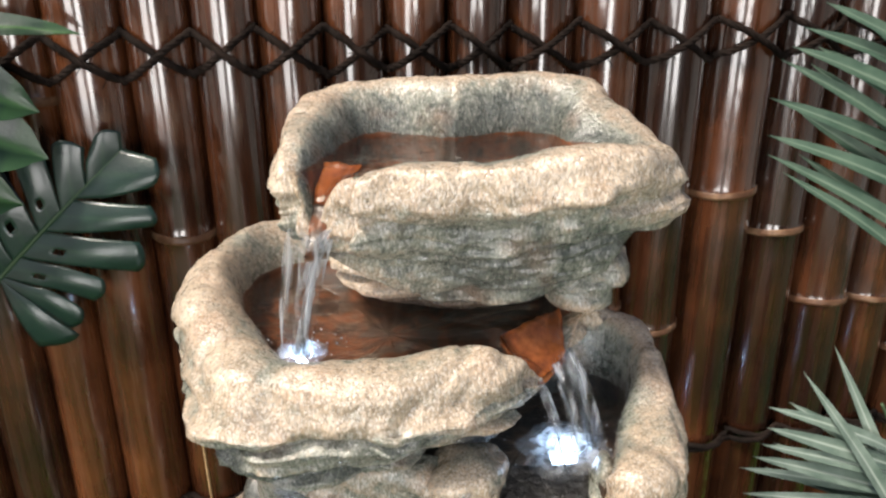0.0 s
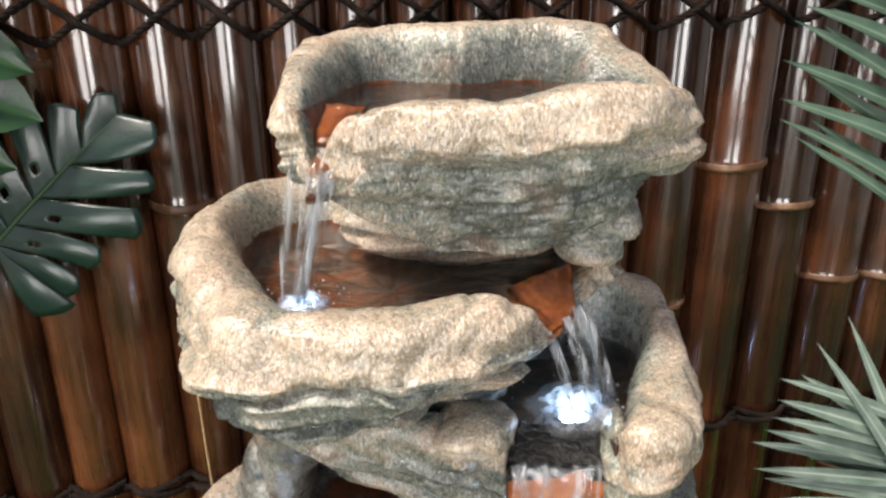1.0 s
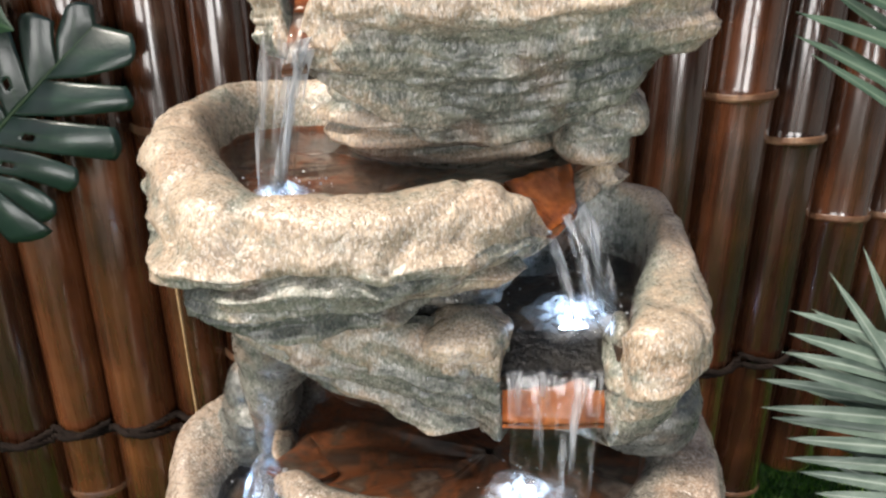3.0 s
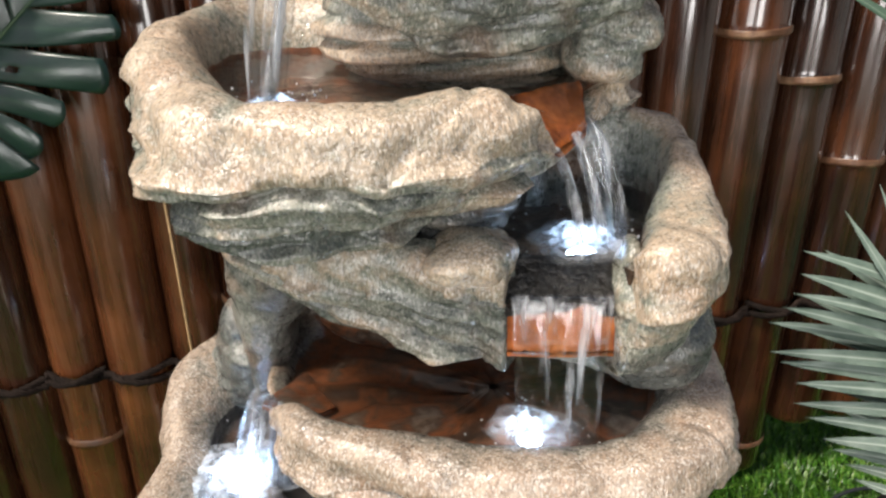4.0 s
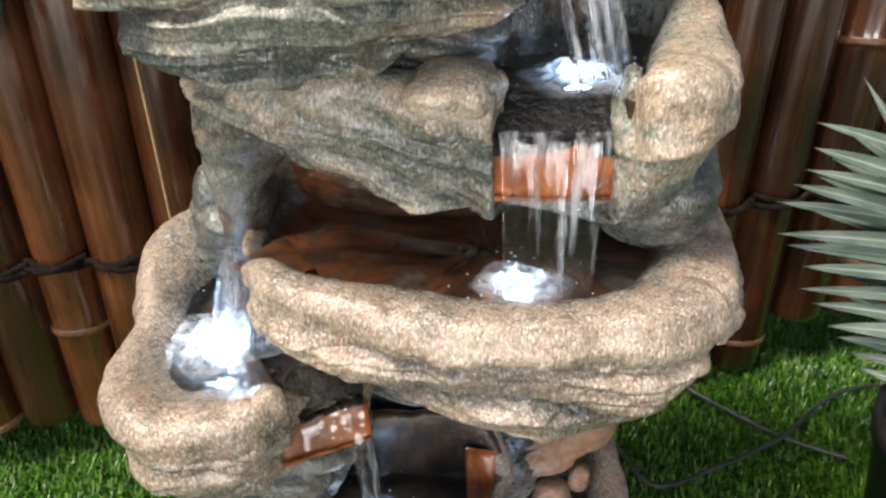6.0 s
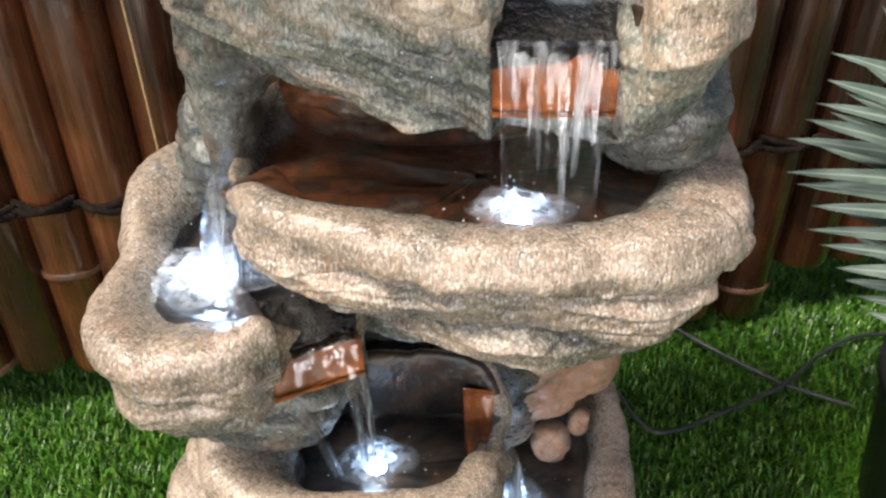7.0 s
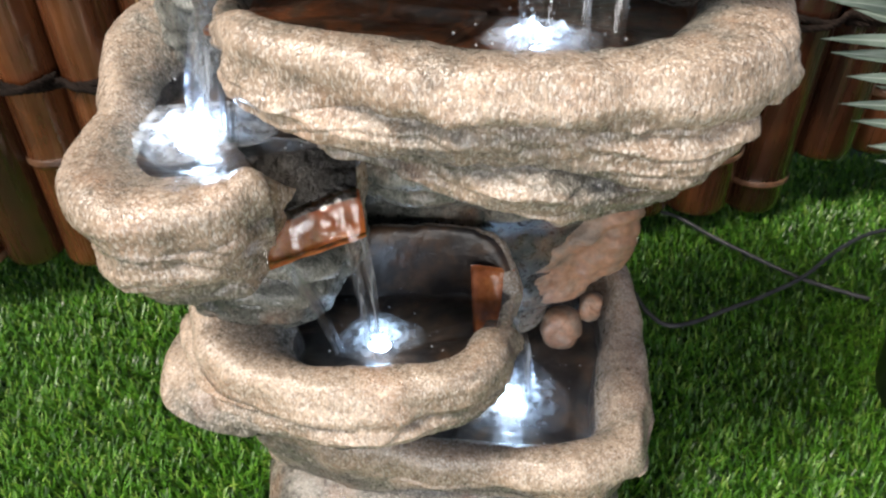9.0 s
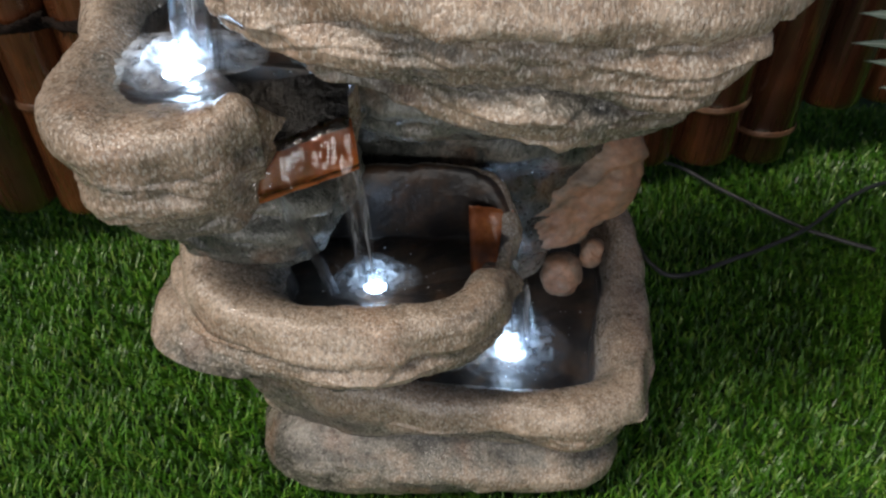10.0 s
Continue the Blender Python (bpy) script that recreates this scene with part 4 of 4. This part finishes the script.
def blade_leaf(base, tip, width, facing, arch, mat, seed, name, owner, droop=0.0):
    """A smooth leaf or leaflet with a midrib fold."""
    m, length = leaf_frame(base, tip, facing)
    rows, cols = 26, 9
    vs, rib = [], []
    for i in range(rows):
        u = i / (rows - 1)
        w = width * 0.5 * max(0.02, (math.sin(math.pi * min(1.0, u * 0.86 + 0.12)) ** 0.8))
        if u > 0.9:
            w *= max(0.04, (1 - u) / 0.1) ** 0.6
        for j in range(cols):
            v = (j / (cols - 1)) * 2 - 1
            z = arch * math.sin(math.pi * u) - droop * u * u + abs(v) * w * 0.35 + 0.002 * noise.noise(Vector((u * 5, v * 2, seed)))
            vs.append(m @ Vector((u * length, v * w, z)))
            rib.append(1.0 if abs(v) < 0.15 else (0.35 if seed % 3 == 0 and u > 0.8 else 0.0))
    under = [q - m.to_3x3() @ Vector((0, 0, 0.0006)) for q in vs]
    k = len(vs)
    fs = grid_faces(rows, cols, False)
    fs += [tuple(i + k for i in reversed(f)) for f in fs]
    return part(name, mesh_of(name, vs + under, fs, [mat], None, {"rib": rib * 2}), owner)


def monstera_leaf(base, tip, facing, owner):
    """A split leaf: broad lobes swept towards the tip on both sides of the midrib, parted by narrow slits, with oval holes beside the rib."""
    m, length = leaf_frame(base, tip, facing)
    vs, fs, rib = [], [], []
    # from the tip to the base: where each slit ends by the rib, and the two outer corners of each lobe, as (along, across)
    low_roots = [(1.0, 0.0), (0.73, 0.12), (0.50, 0.14), (0.35, 0.20), (0.23, 0.25), (0.08, 0.20), (-0.02, 0.02)]
    low_ends = [((1.10, 0.16), (0.98, 0.25)), ((0.90, 0.31), (0.82, 0.39)), ((0.71, 0.40), (0.57, 0.50)), ((0.42, 0.40), (0.28, 0.44)), ((0.20, 0.43), (0.06, 0.45)), ((0.05, 0.51), (-0.15, 0.40))]
    top_roots = [(1.0, 0.0), (0.80, 0.08), (0.61, 0.09), (0.45, 0.11), (0.25, 0.14), (-0.02, 0.02)]
    top_ends = [((1.06, 0.06), (0.93, 0.12)), ((0.88, 0.13), (0.77, 0.25)), ((0.72, 0.27), (0.59, 0.39)), ((0.50, 0.42), (0.30, 0.47)), ((0.24, 0.46), (-0.05, 0.42))]
    rows, cols = 18, 11
    for side, roots, ends in ((-1, low_roots, low_ends), (1, top_roots, top_ends)):
        for k, (e0, e1) in enumerate(ends):
            b = len(vs)
            r0, r1 = roots[k], roots[k + 1]
            for i in range(rows):
                v = i / (rows - 1)
                edge = []
                for r, e in ((r0, e0), (r1, e1)):
                    s0, bend = (max(-0.01, min(1.0, r[0] - 0.9 * r[1])), 0.0), 0.45
                    q = [(1 - v) ** 2 * s0[c] + 2 * v * (1 - v) * r[c] + v * v * e[c] if v > bend else s0[c] + (r[c] * 0.5 + (s0[c] + e[c]) * 0.25 - s0[c]) * v / 0.5 for c in (0, 1)]
                    edge.append(q)
                for j in range(cols):
                    f = j / (cols - 1)
                    x, y = edge[0][0] + (edge[1][0] - edge[0][0]) * f, edge[0][1] + (edge[1][1] - edge[0][1]) * f
                    grow = 0.035 * (1 - (2 * f - 1) ** 2) * v ** 3
                    x, y = x + grow * 0.5, y + grow
                    z = 0.07 * math.sin(min(1.0, y * 2.2) * math.pi * 0.6) - 0.35 * y * y + 0.020 * math.sin(f * math.pi) * v - 0.10 * max(0.0, x) ** 2
                    vs.append(m @ Vector((x * length, side * y * length, z * length)))
                    rib.append(0.45 if i == 0 else (0.12 if j == cols // 2 and v < 0.8 else 0.0))
            for i in range(rows - 1):
                for j in range(cols - 1):
                    hole = k in (2, 3) and 5 <= i <= 6 and j in (5, 6)
                    if not hole:
                        q = (b + i * cols + j, b + i * cols + j + 1, b + (i + 1) * cols + j + 1, b + (i + 1) * cols + j)
                        fs.append(q if side > 0 else q[::-1])
    leaf = part("leaf", mesh_of("leaf", vs, fs, [MONSTERA], None, {"rib": rib}), owner, "dark glossy split leaf with slits")
    so = leaf.modifiers.new("thickness", "SOLIDIFY")
    so.thickness, so.offset = 0.0009, -1
    v, f = tube([m @ Vector((u * length, 0, (0.004 - 0.10 * max(0.0, u) ** 2) * length)) for u in (-0.04, 0.3, 0.6, 0.98)], 0.0022, 8, 20, 0, (1.0, 0.3))
    part("midrib", mesh_of("midrib", v, f, [STEM], None, {"rib": [0.5] * len(v)}), leaf, "pale green midrib")
    return leaf


split_plant = thing("monstera_plant", (-0.66, 0.84, 0.0), "dark green split-leaf plant with waxy leaves before the fence", "plant")
monstera_leaf((-0.522, 0.838, 0.706), (-0.366, 0.840, 0.857), (0.12, -0.95, 0.3), split_plant)
v, f = tube([(-0.66, 0.84, 0.0), (-0.655, 0.84, 0.3), (-0.62, 0.835, 0.55), (-0.524, 0.838, 0.704)], 0.004, 8, 40)
part("stem", mesh_of("stem", v, f, [STEM], None, {"rib": [0.0] * len(v)}), split_plant)
broad = thing("broadleaf_plant", (-0.70, 0.80, 0.0), "plant with broad dark green leaves and paler tips before the fence", "plant")
for n_, (b_, t_, w_, f_, d_) in enumerate((((-0.56, 0.80, 0.985), (-0.378, 0.83, 0.992), 0.036, (0.0, -0.6, 0.8), 0.01), ((-0.60, 0.80, 0.97), (-0.434, 0.83, 0.903), 0.085, (0.2, -0.85, 0.5), 0.0),
                                           ((-0.62, 0.80, 0.93), (-0.432, 0.825, 0.853), 0.11, (0.15, -0.85, 0.5), 0.0), ((-0.66, 0.80, 0.86), (-0.47, 0.825, 0.80), 0.10, (0.15, -0.9, 0.45), 0.0))):
    blade_leaf(b_, t_, w_, f_, 0.008, BROADLEAF, n_ * 3, "leaf", broad, d_)
    v, f = tube([(-0.70, 0.80, 0.0), (-0.70, 0.80, 0.5), (b_[0] - 0.05, 0.80, b_[2] - 0.08), b_], 0.003, 8, 30)
    part("stem", mesh_of("stem", v, f, [STEM], None, {"rib": [0.0] * len(v)}), broad)


def frond(owner, rachis, leaflets, width, y, seed, mat):
    """A palm frond: its stalk, and leaflets given as tip x, z and a lower place x, z on their line towards the stalk."""
    rng = random.Random(seed)
    v, f = tube(rachis, 0.004, 8, 50, 0, (1.2, 0.5))
    part("rachis", mesh_of("rachis", v, f, [STEM], None, {"rib": [0.4] * len(v)}), owner, "woody leaf stalk")
    line = spline(rachis, 200, False)
    for k, (tx, tz, ex, ez) in enumerate(leaflets):
        away = Vector((ex - tx, 0, ez - tz)).normalized()
        q = min(line, key=lambda p: abs((p[0] - tx) * away.z - (p[2] - tz) * away.x) + 0.02 * math.hypot(p[0] - tx, p[2] - tz))
        w = width * rng.uniform(0.85, 1.1)
        tip = (tx, y + rng.uniform(-0.01, 0.01), tz)
        blade_leaf(tuple(q), tip, w, (-0.1, -0.85, 0.5 + 0.3 * rng.random()), 0.010 + 0.008 * rng.random(), mat, k * 3 + 1, "leaflet", owner, 0.006)
        if k % 3 != 1:
            behind = (tx + rng.uniform(0.03, 0.05), y + 0.035, tz + rng.uniform(-0.012, 0.02))
            blade_leaf(tuple(q), behind, w * 0.9, (-0.2, -0.8, 0.3), 0.008, mat, k * 3 + 2, "leaflet", owner, 0.004)


palm = thing("palm_plant", (0.68, 0.70, 0.0), "artificial palm with dusty grey-green leaflets in a black pot", "plant")
frond(palm, [(0.66, 0.74, 0.18), (0.67, 0.80, 0.45), (0.64, 0.85, 0.66), (0.61, 0.87, 0.80), (0.57, 0.88, 0.95), (0.53, 0.88, 1.08)],
      [(0.413, 1.012, 0.479, 0.972), (0.396, 0.986, 0.485, 0.947), (0.384, 0.967, 0.492, 0.913), (0.378, 0.951, 0.500, 0.872), (0.369, 0.910, 0.506, 0.850),
       (0.371, 0.869, 0.514, 0.805), (0.377, 0.844, 0.525, 0.757), (0.394, 0.826, 0.530, 0.728)], 0.021, 0.86, 3, PALMDARK)
frond(palm, [(0.66, 0.70, 0.18), (0.63, 0.75, 0.28), (0.60, 0.78, 0.38), (0.57, 0.79, 0.47), (0.53, 0.80, 0.55)],
      [(0.424, 0.602, 0.462, 0.545), (0.386, 0.560, 0.473, 0.522), (0.386, 0.535, 0.480, 0.497), (0.382, 0.510, 0.486, 0.478), (0.375, 0.494, 0.492, 0.455), (0.367, 0.466, 0.494, 0.444),
       (0.377, 0.426, 0.503, 0.414), (0.392, 0.412, 0.507, 0.395), (0.406, 0.393, 0.511, 0.381), (0.414, 0.357, 0.519, 0.352), (0.431, 0.340, 0.525, 0.329), (0.452, 0.315, 0.530, 0.308),
       (0.473, 0.289, 0.536, 0.286), (0.494, 0.265, 0.542, 0.260), (0.506, 0.248, 0.547, 0.240)], 0.019, 0.78, 5, PALM)


def lathe(profile, centre, n=48):
    vs = [(centre[0] + r * math.cos(2 * math.pi * i / n), centre[1] + r * math.sin(2 * math.pi * i / n), z) for r, z in profile for i in range(n)]
    return vs, grid_faces(len(profile), n, True)


vs, fs = lathe([(0.0, 0.0), (0.105, 0.0), (0.112, 0.006), (0.135, 0.19), (0.142, 0.192), (0.144, 0.215), (0.136, 0.217), (0.130, 0.19), (0.128, 0.175), (0.0, 0.175)], (0.648, 0.68))
part("pot", mesh_of("pot", vs, fs, [BLACKPLASTIC]), palm, "black plastic plant pot")
vs, fs = lathe([(0.0, 0.180), (0.06, 0.184), (0.129, 0.178)], (0.648, 0.68))
part("soil", mesh_of("soil", vs, fs, [SOIL]), palm)


# ---- cables ----
def cable(path, label):
    t = thing("power_cable", path[0], label, "cable", "cables on the turf")
    v, f = tube(path, 0.0031, 10, 90)
    part("cord", mesh_of("cord", v, f, [CABLE]), t)


cable([(0.20, 0.80, 0.03), (0.26, 0.875, 0.014), (0.279, 0.835, 0.012), (0.300, 0.808, 0.012), (0.335, 0.812, 0.012), (0.39, 0.838, 0.012), (0.45, 0.866, 0.013), (0.516, 0.902, 0.018), (0.59, 0.966, 0.015), (0.66, 1.010, 0.012), (0.72, 1.02, 0.012)],
      "black rubber power cable lying in a loop on the turf")
cable([(0.33, 1.07, 0.012), (0.37, 1.047, 0.012), (0.411, 0.999, 0.012), (0.458, 0.952, 0.012), (0.509, 0.907, 0.011), (0.556, 0.878, 0.012), (0.592, 0.860, 0.012)], "black power cable crossing another on the turf")
